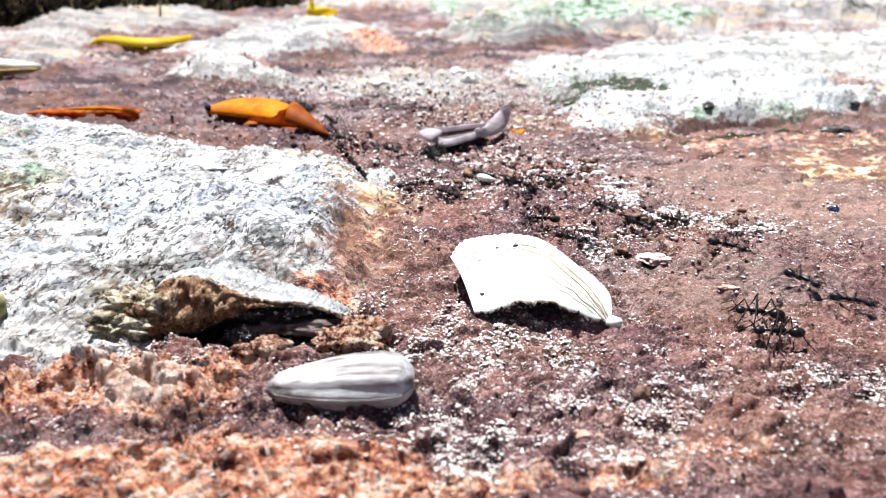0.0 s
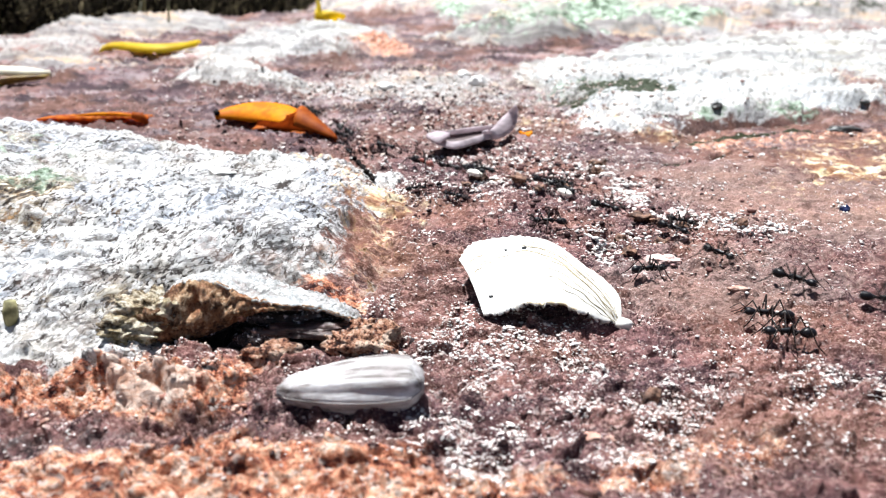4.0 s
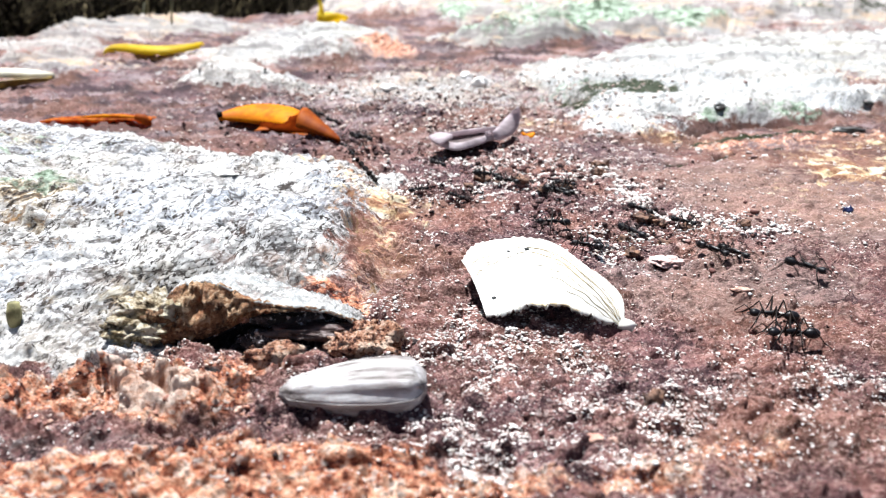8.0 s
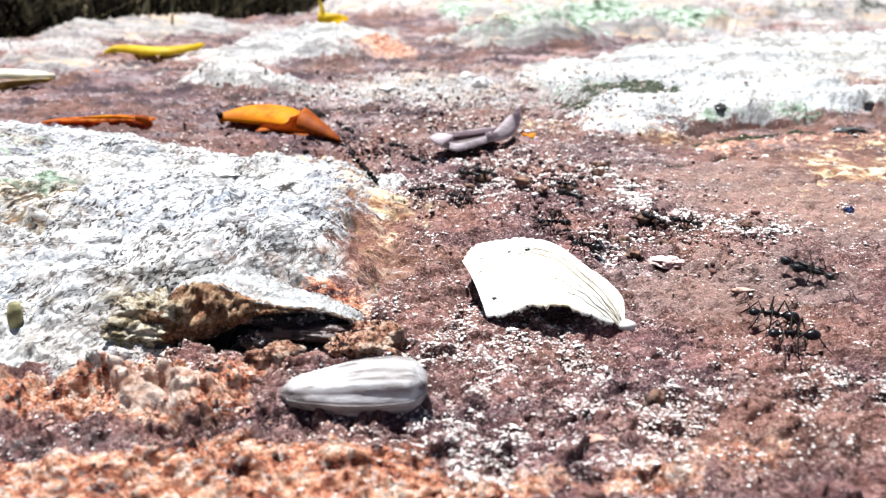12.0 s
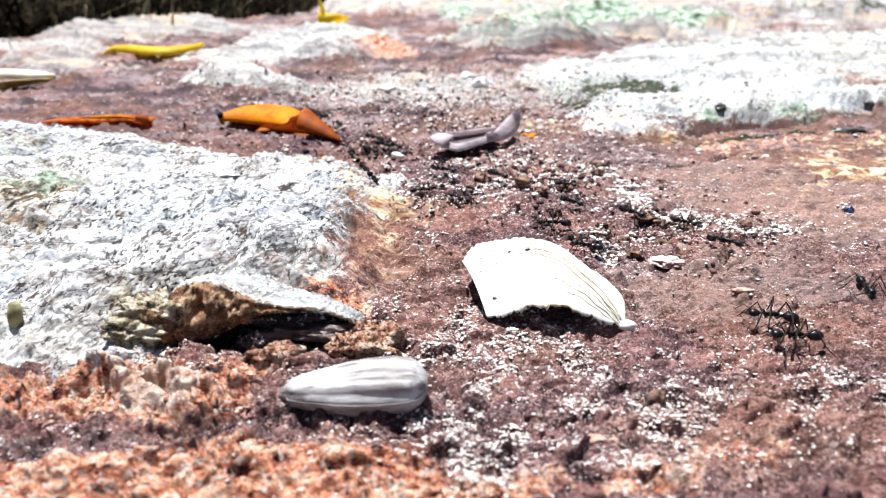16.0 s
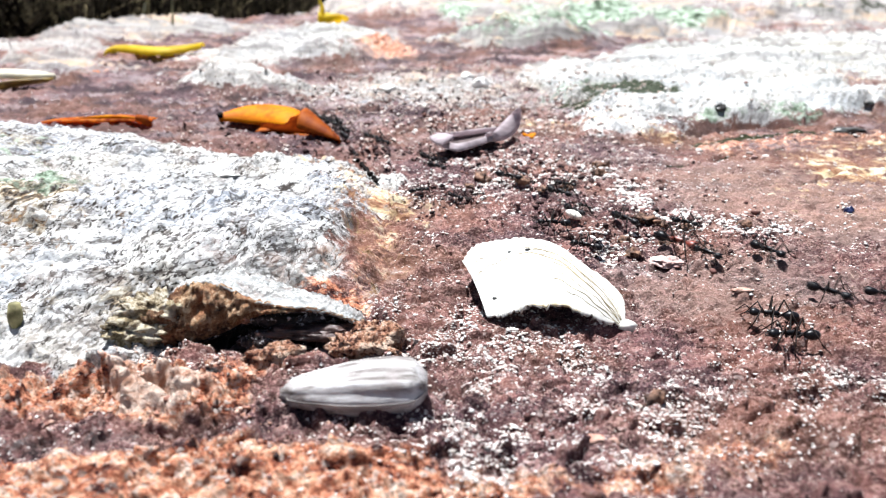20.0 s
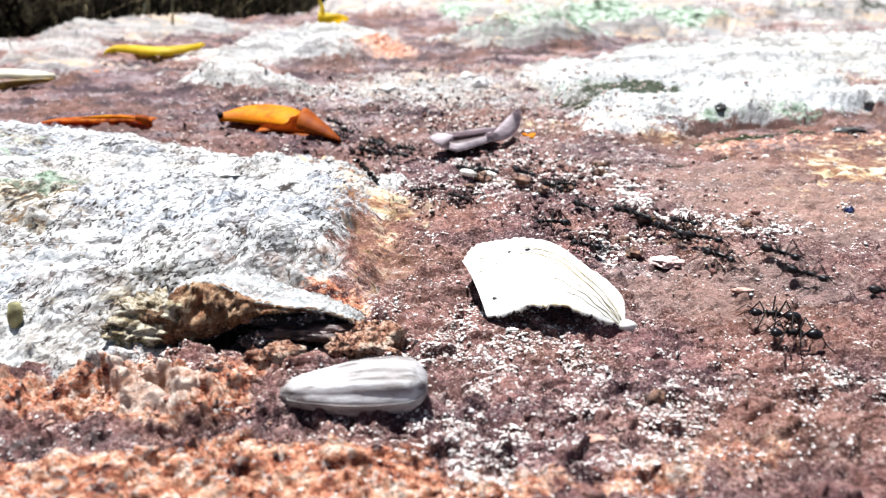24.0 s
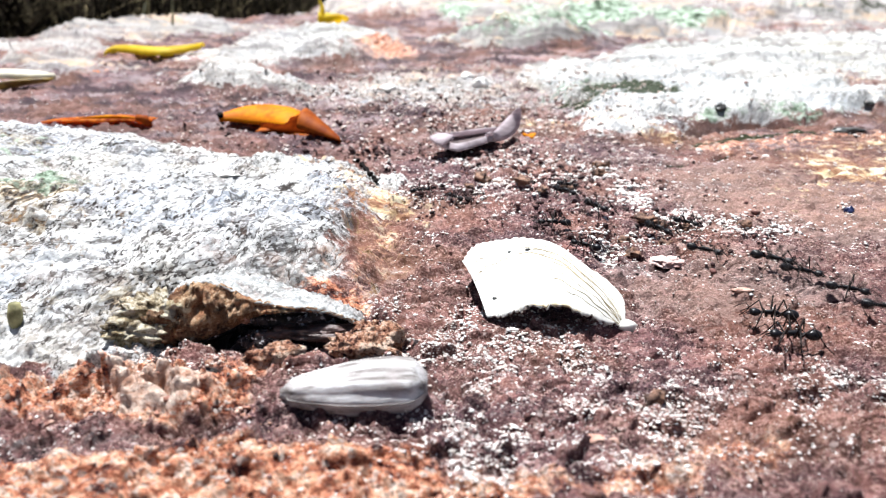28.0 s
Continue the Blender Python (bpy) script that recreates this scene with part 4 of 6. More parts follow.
# ---- loose grains and crumbs ----
def scatter(name, material, label, category, count, density, size, y_range, seed, squash=0.7, sink=0.25, fine=False):
    """Small angular bits over the rock, joined into one object."""
    rng = np.random.default_rng(seed)
    y = np.exp(rng.uniform(math.log(y_range[0]), math.log(y_range[1]), count))
    x = rng.uniform(-1, 1, count) * (0.66 * y + 0.006)
    keep = rng.uniform(0, 1, count) < density(x, y)
    x, y = x[keep], y[keep]
    z = relief(x, y)[0]
    s = size[0] * (size[1] / size[0]) ** (rng.uniform(0, 1, len(x)) ** 3.0) * (0.35 + 0.65 * np.clip(y / 0.09, 0.5, 1.5))
    if fine:
        base = np.array([(1, 0, 0), (-1, 0, 0), (0, 1, 0), (0, -1, 0), (0, 0, 1), (0, 0, -1)], float)
        tri = np.array([(0, 2, 4), (2, 1, 4), (1, 3, 4), (3, 0, 4), (2, 0, 5), (1, 2, 5), (3, 1, 5), (0, 3, 5)])
    else:
        bm = bmesh.new()
        bmesh.ops.create_icosphere(bm, subdivisions=1, radius=1.0)
        base = np.array([v.co[:] for v in bm.verts])
        tri = np.array([[v.index for v in f.verts] for f in bm.faces])
        bm.free()
    n, nb = len(x), len(base)
    v = base[None] * rng.uniform(0.62, 1.25, (n, nb, 1)) + rng.normal(0, 0.16, (n, nb, 3))
    a = rng.uniform(0, 6.283, n)
    ca, sa = np.cos(a)[:, None], np.sin(a)[:, None]
    v = np.stack([v[..., 0] * ca - v[..., 1] * sa, v[..., 0] * sa + v[..., 1] * ca, v[..., 2] * squash], axis=2) * (s / 2)[:, None, None]
    v += np.stack([x, y, z + s * squash * sink], axis=1)[:, None]
    f = (tri[None] + (np.arange(n) * nb)[:, None, None]).reshape(-1, 3)
    me = bpy.data.meshes.new(name)
    me.vertices.add(n * nb)
    me.vertices.foreach_set("co", v.ravel().astype(np.float32))
    me.loops.add(f.size)
    me.loops.foreach_set("vertex_index", f.ravel().astype(np.int32))
    me.polygons.add(len(f))
    me.polygons.foreach_set("loop_start", (np.arange(len(f)) * 3).astype(np.int32))
    me.update(calc_edges=True)
    me.materials.append(material)
    return tagged(new(name, me), label, category, kind="stuff")


def off_mound(x, y):
    return 1 - smooth((inside(x, y, MOUND) + 0.003) / 0.004)


def grain_density(x, y):
    spots = (0.9 * blob(x, y, *(-0.0010, 0.0861), 0.010, 0.008) + 1.0 * blob(x, y, *(0.0106, 0.0731), 0.016, 0.010) + 0.6 * blob(x, y, 0.0120, 0.0650, 0.014, 0.005) + 0.5 * blob(x, y, *(0.0040, 0.0580), 0.007, 0.009) + 0.45 * blob(x, y, *(0.0098, 0.0585), 0.010, 0.006) + 0.9 * blob(x, y, 0.0040, 0.0535, 0.003, 0.003)
             + 0.6 * blob(x, y, *(0.0433, 0.0695), 0.012, 0.006) + 2.2 * stroke(x, y, (0.0365, 0.1531), (0.0422, 0.1146), 0.0016) + 0.8 * stroke(x, y, (0.0436, 0.1174), (0.0566, 0.1188), 0.0030) + 2.4 * blob(x, y, *(0.0262, 0.1107), 0.0030, 0.0048)
             + 0.6 * blob(x, y, *(0.0067, 0.1508), 0.024, 0.018) + 0.35 * blob(x, y, *(0.0235, 0.1705), 0.03, 0.03)
             + 0.22 * blob(x, y, *(-0.0023, 0.1188), 0.006, 0.012) + 0.3 * blob(x, y, *(0.0615, 0.1188), 0.016, 0.012) + 0.12 * blob(x, y, *(0.0345, 0.0771), 0.02, 0.01)
             + 0.15 * blob(x, y, *(-0.0239, 0.0607), 0.03, 0.003))
    clump = smooth((fractal(x, y, 0.005, 31, 4, 0.6) + 0.03) / 0.14)
    return np.clip((1.05 * spots + 0.065) * (0.08 + clump), 0, 1) * off_mound(x, y) * (1 - 0.75 * smooth(inside(x, y, RUST_FRONT) / 0.004)) + 0.10 * blob(x, y, -0.0240, 0.0604, 0.030, 0.0016) * clump


scatter("sand_grains", M_GRAIN, "loose white and cream quartz sand grains on the rock", "sand grains", 420000, grain_density, (0.00017, 0.00085), (0.047, 0.26), 41, 0.5, -0.02, fine=True)


def streak_density(x, y):
    clump = smooth((fractal(x, y, 0.004, 38, 4, 0.6) + 0.10) / 0.16)
    lines = 1.3 * stroke(x, y, (0.0343, 0.1563), (0.0406, 0.1386), 0.0028) + 1.3 * stroke(x, y, (0.0406, 0.1386), (0.043, 0.1233), 0.0026) + 0.8 * stroke(x, y, (0.043, 0.1233), (0.0574, 0.1194), 0.0030) + 0.9 * blob(x, y, *(0.0259, 0.1102), 0.0034, 0.0050) + 0.35 * stroke(x, y, (0.0060, 0.1652), (0.0356, 0.1465), 0.006)
    lines = lines + 0.30 * blob(x, y, 0.0080, 0.1500, 0.020, 0.013) + 0.30 * blob(x, y, 0.0300, 0.1160, 0.008, 0.007) + 0.25 * blob(x, y, 0.0200, 0.1650, 0.020, 0.012)
    return np.clip(lines, 0, 1) * clump


scatter("sand_streak", M_GRAIN, "narrow streak of white quartz sand along the ants' trail", "sand grains", 190000, streak_density, (0.00036, 0.00115), (0.095, 0.170), 46, 0.5, 0.0, fine=True)


def crumb_density(x, y):
    # crumbs crowd right of the golden leaf, also deepening its shadow there
    trail = 0.9 * blob(x, y, *(0.0354, 0.1188), 0.012, 0.010) + 0.8 * blob(x, y, *(0.0091, 0.1508), 0.030, 0.022) + 0.7 * blob(x, y, *(-0.0140, 0.1919), 0.030, 0.035) + 0.5 * blob(x, y, *(-0.0317, 0.2540), 0.05, 0.04)
    return np.clip(trail * smooth((fractal(x, y, 0.010, 33, 3) + 0.15) / 0.25) + 0.002, 0, 1) * off_mound(x, y)


scatter("dark_crumbs", M_CRUMB, "dark red-brown crumbs of rock and soil", "rock crumbs", 90000, crumb_density, (0.0004, 0.0014), (0.05, 0.33), 42, 0.7, 0.05)


def rust_density(x, y):
    return (0.12 + 0.88 * smooth((y - 0.0600) / 0.003)) * smooth((inside(x, y, RUST_FRONT) + 0.002) / 0.006) * smooth((fractal(x, y, 0.008, 35, 3) + 0.2) / 0.3)


scatter("rust_lumps", M_RUSTLUMP, "orange and rust-red lumps of crumbling ironstone", "rock lumps", 4200, rust_density, (0.0003, 0.0013), (0.045, 0.080), 43, 0.7, 0.0)


def gravel_density(x, y):
    return np.clip(blob(x, y, *(-0.0052, 0.2862), 0.06, 0.06) + 0.8 * blob(x, y, *(0.0165, 0.2234), 0.04, 0.04), 0, 1) * off_mound(x, y)


scatter("pale_gravel", M_PALELUMP, "pale pinkish gravel crumbs in a shallow dip", "gravel", 34000, gravel_density, (0.0005, 0.0014), (0.17, 0.42), 44, 0.6, 0.0)


scatter("hollow_crumbs", M_PALELUMP, "pale and dark crumbs lying in the damp hollow", "rock crumbs", 26000,
        lambda x, y: np.clip(blob(x, y, -0.0275, 0.0772, 0.010, 0.0030), 0, 1) * (fractal(x, y, 0.003, 37, 3) > -0.06), (0.0002, 0.0008), (0.070, 0.092), 45, 0.8, 0.0)


# ---- seed ----
def build_seed():
    a, b = Vector((-0.0167, 0.0654, 0.0012)), Vector((-0.0016, 0.0661, 0.0014))
    mid = (a + b) / 2
    yaw = math.degrees(math.atan2(b.y - a.y, b.x - a.x))
    length = (b - a).length
    g = ground_at(mid.x, mid.y)
    seed = thing("seed", (mid.x, mid.y, g - 0.0009), "grey-white striped seed husk lying on the red rock", "seed", turn=yaw)
    loops, n, m = [], 40, 36
    for i in range(n + 1):
        s = i / n
        w = 0.0034 * (0.20 + 0.80 * math.sin(math.pi * min(1, s * 0.66 + 0.04)) ** 0.9) * min(1, (1 - s) * 7 + 0.22) ** 0.6
        w *= min(1.0, 0.35 + s * 9)
        h = 0.00262 * (0.26 + 0.74 * math.sin(math.pi * min(1, s * 0.64 + 0.06))) * min(1, (1 - s) * 8 + 0.25) ** 0.6 * min(1.0, 0.4 + s * 8)
        x = (s - 0.5) * length
        lp = []
        for j in range(m):
            q = 2 * math.pi * j / m
            groove = 1 + 0.05 * math.cos(8 * q + 0.6 * math.sin(s * 5)) + 0.02 * noise.noise(Vector((s * 6, math.cos(q) * 2, math.sin(q) * 2)))
            cy, cz = math.cos(q), math.sin(q)
            lp.append((x, w * groove * math.copysign(abs(cy) ** 0.85, cy), 0.0020 + h * groove * math.copysign(abs(cz) ** 1.05, cz) + 0.0007 * (s - 0.3)))
        loops.append(lp)
    husk = part("husk", rings("husk", loops), M_SEED, seed)
    for side in (-1, 1):
        pts = []
        for i in range(2, n):
            lp = loops[i]
            k = 0 if side > 0 else m // 2
            pts.append((lp[k][0], lp[k][1], lp[k][2]))
        part("rim", tube("rim", pts, 0.00008, 6), M_SEEDEDGE, husk, "thin raised rim of the husk")
    return seed


build_seed()


# ---- shell fragment ----
def spline(points, n):
    """Catmull-Rom curve through points, n samples."""
    p = [Vector(q) for q in points]
    p = [2 * p[0] - p[1]] + p + [2 * p[-1] - p[-2]]
    out = []
    for k in range(n):
        t = k / (n - 1) * (len(p) - 3)
        i = min(int(t), len(p) - 4)
        t -= i
        a, b, c, d = p[i:i + 4]
        out.append(0.5 * (2 * b + (c - a) * t + (2 * a - 5 * b + 4 * c - d) * t * t + (3 * b - a - 3 * c + d) * t ** 3))
    return out


def build_shell():
    base = Vector((0.0138, 0.0932, 0.0000))
    shell = thing("shell_fragment", (base.x, base.y, ground_at(base.x, base.y)), "bright white curved shell fragment with serrated edge, on the rock", "shell fragment")
    off = Vector((base.x, base.y, ground_at(base.x, base.y)))
    front = [p - off for p in spline([(0.0056, 0.0846, 0.0006), (0.0073, 0.0846, 0.0009), (0.0092, 0.0848, 0.0012), (0.0114, 0.0837, 0.0026), (0.0140, 0.0826, 0.0032), (0.0171, 0.0819, 0.0026), (0.0200, 0.0820, 0.0012), (0.0224, 0.0819, 0.0005)], 97)]
    back = [p - off for p in spline([(0.0027, 0.0974, 0.0032), (0.0045, 0.1012, 0.0040), (0.0080, 0.1024, 0.0046), (0.0122, 0.1021, 0.0050), (0.0163, 0.0992, 0.0050), (0.0198, 0.0925, 0.0042), (0.0231, 0.0873, 0.0026), (0.0227, 0.0824, 0.0009)], 97)]
    rows = 27
    grid = []
    for r in range(rows):
        v = r / (rows - 1)
        row = []
        for k in range(97):
            s = k / 96
            p = front[k].lerp(back[k], v)
            p.z += 0.0020 * math.sin(math.pi * v) * math.sin(math.pi * min(1, s * 0.9 + 0.1)) ** 0.7
            p.z += 0.00010 * math.sin((v * 1.3 + s * 0.5) * 38) * (0.3 + 0.7 * s) + 0.00012 * noise.noise(Vector((s * 14, v * 9, 0)))
            if r == rows - 1:
                p.y += 0.00060 * math.cos(math.pi * k / 2) * (0.6 + 0.4 * noise.noise(Vector((k * 0.7, 0, 5)))) - 0.0002
            if r == 0:
                p += Vector((0, 0.0005, 0.0005)) * (noise.noise(Vector((s * 9, 3, 1))) + 0.8 * noise.noise(Vector((s * 38, 3, 1))) + 0.5 * noise.noise(Vector((s * 95, 3, 1))))
            row.append(tuple(p))
        grid.append(row)
    body = part("valve", plate("valve", grid, 0.0002), M_SHELL, shell)

    def on(s, v, up=0.00004):
        r, k = v * (rows - 1), s * 96
        i, j = min(int(r), rows - 2), min(int(k), 95)
        a = Vector(grid[i][j]).lerp(Vector(grid[i][j + 1]), k - j)
        b = Vector(grid[i + 1][j]).lerp(Vector(grid[i + 1][j + 1]), k - j)
        return a.lerp(b, r - i) + Vector((0, 0, up))
    lines = [(0.50, 0.53, 0.01, 0.34, 0.00005), (0.55, 0.22, 0.36, 0.93, 0.00009), (0.60, 0.34, 0.42, 0.95, 0.00005), (0.72, 0.62, 0.03, 0.20, 0.00006), (0.52, 0.56, 0.05, 0.2, 0.00005)]
    lines += [(0.16 + 0.095 * k, 0.06 + 0.055 * k, 0.62 - 0.05 * (k % 3) - 0.03 * k, 0.965, 0.00004 + 0.00002 * (k % 2)) for k in range(7)]
    for v0, v1, s0, s1, w in lines:
        pts = [on(s0 + (s1 - s0) * k / 24, v0 + (v1 - v0) * (k / 24) ** 1.6 + 0.010 * math.sin(k * 0.9 + v0 * 20)) for k in range(25)]
        part("growth_line", tube("growth_line", pts, [w * (0.45 + 0.55 * math.sin(math.pi * (0.15 + 0.8 * k / 24))) for k in range(25)], 5), M_SHELLLINE, body, "thin tan growth line")
    for s, v, w in ((0.42, 0.60, 0.00042), (0.32, 0.62, 0.00030), (0.13, 0.16, 0.00034)):
        me = lump("dark_spot", (w, w * 0.8, w * 0.4), s * 9, 1)
        part("dark_spot", me, M_SHELLSPOT, body, "tiny black spot", at=on(s, v, w * 0.25))
    part("stained_edge", tube("stained_edge", [on(0.36 + 0.38 * k / 20, 0.012, -0.0001) for k in range(21)], [0.00006 + 0.00022 * math.sin(math.pi * k / 20) * (0.6 + 0.4 * math.sin(k * 1.9)) for k in range(21)], 6), M_SHELLLINE, body, "tan stain along the broken lower edge")
    part("tip_knob", lump("tip_knob", (0.0011, 0.0008, 0.0007), 4, 2), M_SHELL, shell, at=Vector((0.0229, 0.0820, 0.0007)) - off)
    return shell


build_shell()


# ---- leaves ----
def leaf_sheet(name, length, width, curl, bend, thick, n=28, m=13, wave=0.0, seed=0.0):
    """A blade along +x, curled about its midrib by curl radians each side, bent along its length."""
    grid = []
    for i in range(n):
        s = i / (n - 1)
        w = width * (math.sin(math.pi * (s * 0.94 + 0.03)) ** 0.75)
        row = []
        for j in range(m):
            u = j / (m - 1) * 2 - 1
            a = u * curl
            r = w / 2 / max(curl, 0.05)
            y, z = r * math.sin(a), r * (1 - math.cos(a))
            z = -z if curl > 0 else z
            zz = z + bend * length * (s - 0.5) ** 2 + wave * width * math.sin(s * 9 + u * 2 + seed)
            row.append((s * length, y, zz))
        grid.append(row)
    return plate(name, grid, thick)


def build_golden_leaf():
    base = Vector((-0.0430, 0.1954, 0.0000))
    g = ground_at(base.x, base.y)
    leaf = thing("golden_leaf", (base.x, base.y, g), "curled golden-orange dry leaf with a dark tip, on the rock", "leaf")
    off = Vector((base.x, base.y, ground_at(base.x, base.y)))
    # upper blade, arched over
    low = spline([(-0.0623, 0.2043, 0.0022), (-0.0574, 0.2047, 0.0018), (-0.0496, 0.2018, 0.0016), (-0.0435, 0.1985, 0.0018), (-0.0410, 0.1986, 0.0024)], 25)
    top = spline([(-0.0623, 0.2043, 0.0044), (-0.0574, 0.2065, 0.0062), (-0.0510, 0.2064, 0.0070), (-0.0443, 0.2042, 0.0066), (-0.0386, 0.2009, 0.0052)], 25)
    far = [p + Vector((0, 0.014, -0.004)) for p in top]
    grid = []
    for r in range(13):
        v = r / 12
        grid.append([tuple((low[k] * (1 - v) ** 2 + (top[k] + Vector((0, 0.001, 0.0016))) * 2 * v * (1 - v) + far[k] * v * v) - off) for k in range(25)])
    part("upper_blade", plate("upper_blade", grid, 0.0005), M_LEAFGOLD, leaf, "bright golden-yellow arched blade")
    # lower strip of the fold
    a = spline([(-0.0509, 0.1969, 0.0006), (-0.0449, 0.1976, 0.0006), (-0.0379, 0.1926, 0.0006), (-0.0329, 0.1890, 0.0005)], 20)
    b = spline([(-0.0499, 0.1968, 0.0012), (-0.0447, 0.1977, 0.0013), (-0.0380, 0.1936, 0.0013), (-0.0332, 0.1900, 0.0013)], 20)
    c = [p + Vector((0, 0.003, 0.0)) for p in b]
    grid = [[tuple((a[k] * (1 - v) ** 2 + b[k] * 2 * v * (1 - v) + c[k] * v * v) - off) for k in range(20)] for v in (0, 0.25, 0.5, 0.75, 1)]
    part("lower_blade", plate("lower_blade", grid, 0.0005), M_LEAFRUST, leaf, "orange lower side of the folded blade")
    # shade inside the fold, made as a sheet coloured dark red-brown
    a = spline([(-0.0499, 0.1994, 0.001), (-0.0422, 0.1957, 0.001), (-0.0346, 0.1915, 0.001)], 12)
    b = spline([(-0.0504, 0.2023, 0.0026), (-0.0428, 0.1996, 0.0036), (-0.0358, 0.1974, 0.006)], 12)
    grid = [[tuple(a[k].lerp(b[k], v) + Vector((0, 0.0015 * v, 0)) - off) for k in range(12)] for v in (0, 0.25, 0.5, 0.75, 1)]
    part("inner_shade", plate("inner_shade", grid, 0.0004), M_LEAFDARK, leaf, "dark red-brown sheet for the shaded inside of the fold")
    # curled end, a cone that closes towards the stalk
    loops = []
    p0, p1 = Vector((-0.0363, 0.1927, 0.0030)) - off, Vector((-0.0260, 0.1850, 0.0008)) - off
    for i in range(16):
        s = i / 15
        c0 = p0.lerp(p1, s)
        r = 0.0050 * (1 - s) ** 0.8 + 0.0006
        loops.append([(c0.x + 0.0012 * math.cos(q) * (1 - s), c0.y + r * math.cos(q), max(0.0004, c0.z + r * 0.85 * math.sin(q))) for q in (-2.2 + 5.2 * k / 18 for k in range(19))])
    part("curled_end", plate("curled_end", loops, 0.0004), M_LEAFRUST, leaf, "rust-orange rolled end of the leaf")
    part("tip", tube("tip", [p - off for p in (Vector((-0.0620, 0.2048, 0.0040)), Vector((-0.0622, 0.2059, 0.0022)), Vector((-0.0623, 0.2074, 0.0008)))], [0.0009, 0.0007, 0.0004], 7), M_STALK, leaf, "dark withered leaf tip")
    return leaf


build_golden_leaf()


def build_red_leaf():
    base = Vector((-0.0927, 0.1991, 0.0020))
    leaf = thing("red_leaf", (base.x, base.y, ground_at(base.x, base.y)), "narrow orange-red curled dry leaf on the rock", "leaf")
    off = Vector((base.x, base.y, ground_at(base.x, base.y)))
    low = spline([(-0.1139, 0.2078, 0.0012), (-0.1071, 0.2096, 0.0010), (-0.0971, 0.2088, 0.0010), (-0.0880, 0.2084, 0.0014), (-0.0821, 0.2040, 0.0010)], 26)
    top = spline([(-0.1129, 0.2070, 0.0014), (-0.1049, 0.2057, 0.0020), (-0.0948, 0.2049, 0.0028), (-0.0877, 0.2035, 0.0024), (-0.0845, 0.2064, 0.0016)], 26)
    grid = [[tuple(low[k] * (1 - v) ** 2 + (top[k] + Vector((0, 0.0050, -0.0002))) * 2 * v * (1 - v) + (top[k] + Vector((0, 0.012, -0.0012))) * v * v - off) for k in range(26)] for v in (0, 0.2, 0.4, 0.6, 0.8, 1)]
    part("blade", plate("blade", grid, 0.0005), M_LEAFRED, leaf)
    # the blade's highlight is a golden tube laid along it
    part("lit_edge", tube("lit_edge", [Vector(grid[2][k]) + Vector((0, 0, 0.0002)) for k in range(7, 21)], [0.0001 + 0.0006 * math.sin(math.pi * k / 13) for k in range(14)], 6), M_LEAFGOLD, leaf, "golden strip standing in for the blade's highlight")
    a = [(x, y, z) for x, y, z in (Vector((-0.0857, 0.2051, 0.0030)) - off, Vector((-0.0836, 0.2059, 0.0022)) - off, Vector((-0.0816, 0.2050, 0.0008)) - off)]
    part("rolled_end", tube("rolled_end", a, [0.0008, 0.0014, 0.0006], 9), M_LEAFRUST, leaf, "dark rolled leaf end")
    return leaf


build_red_leaf()


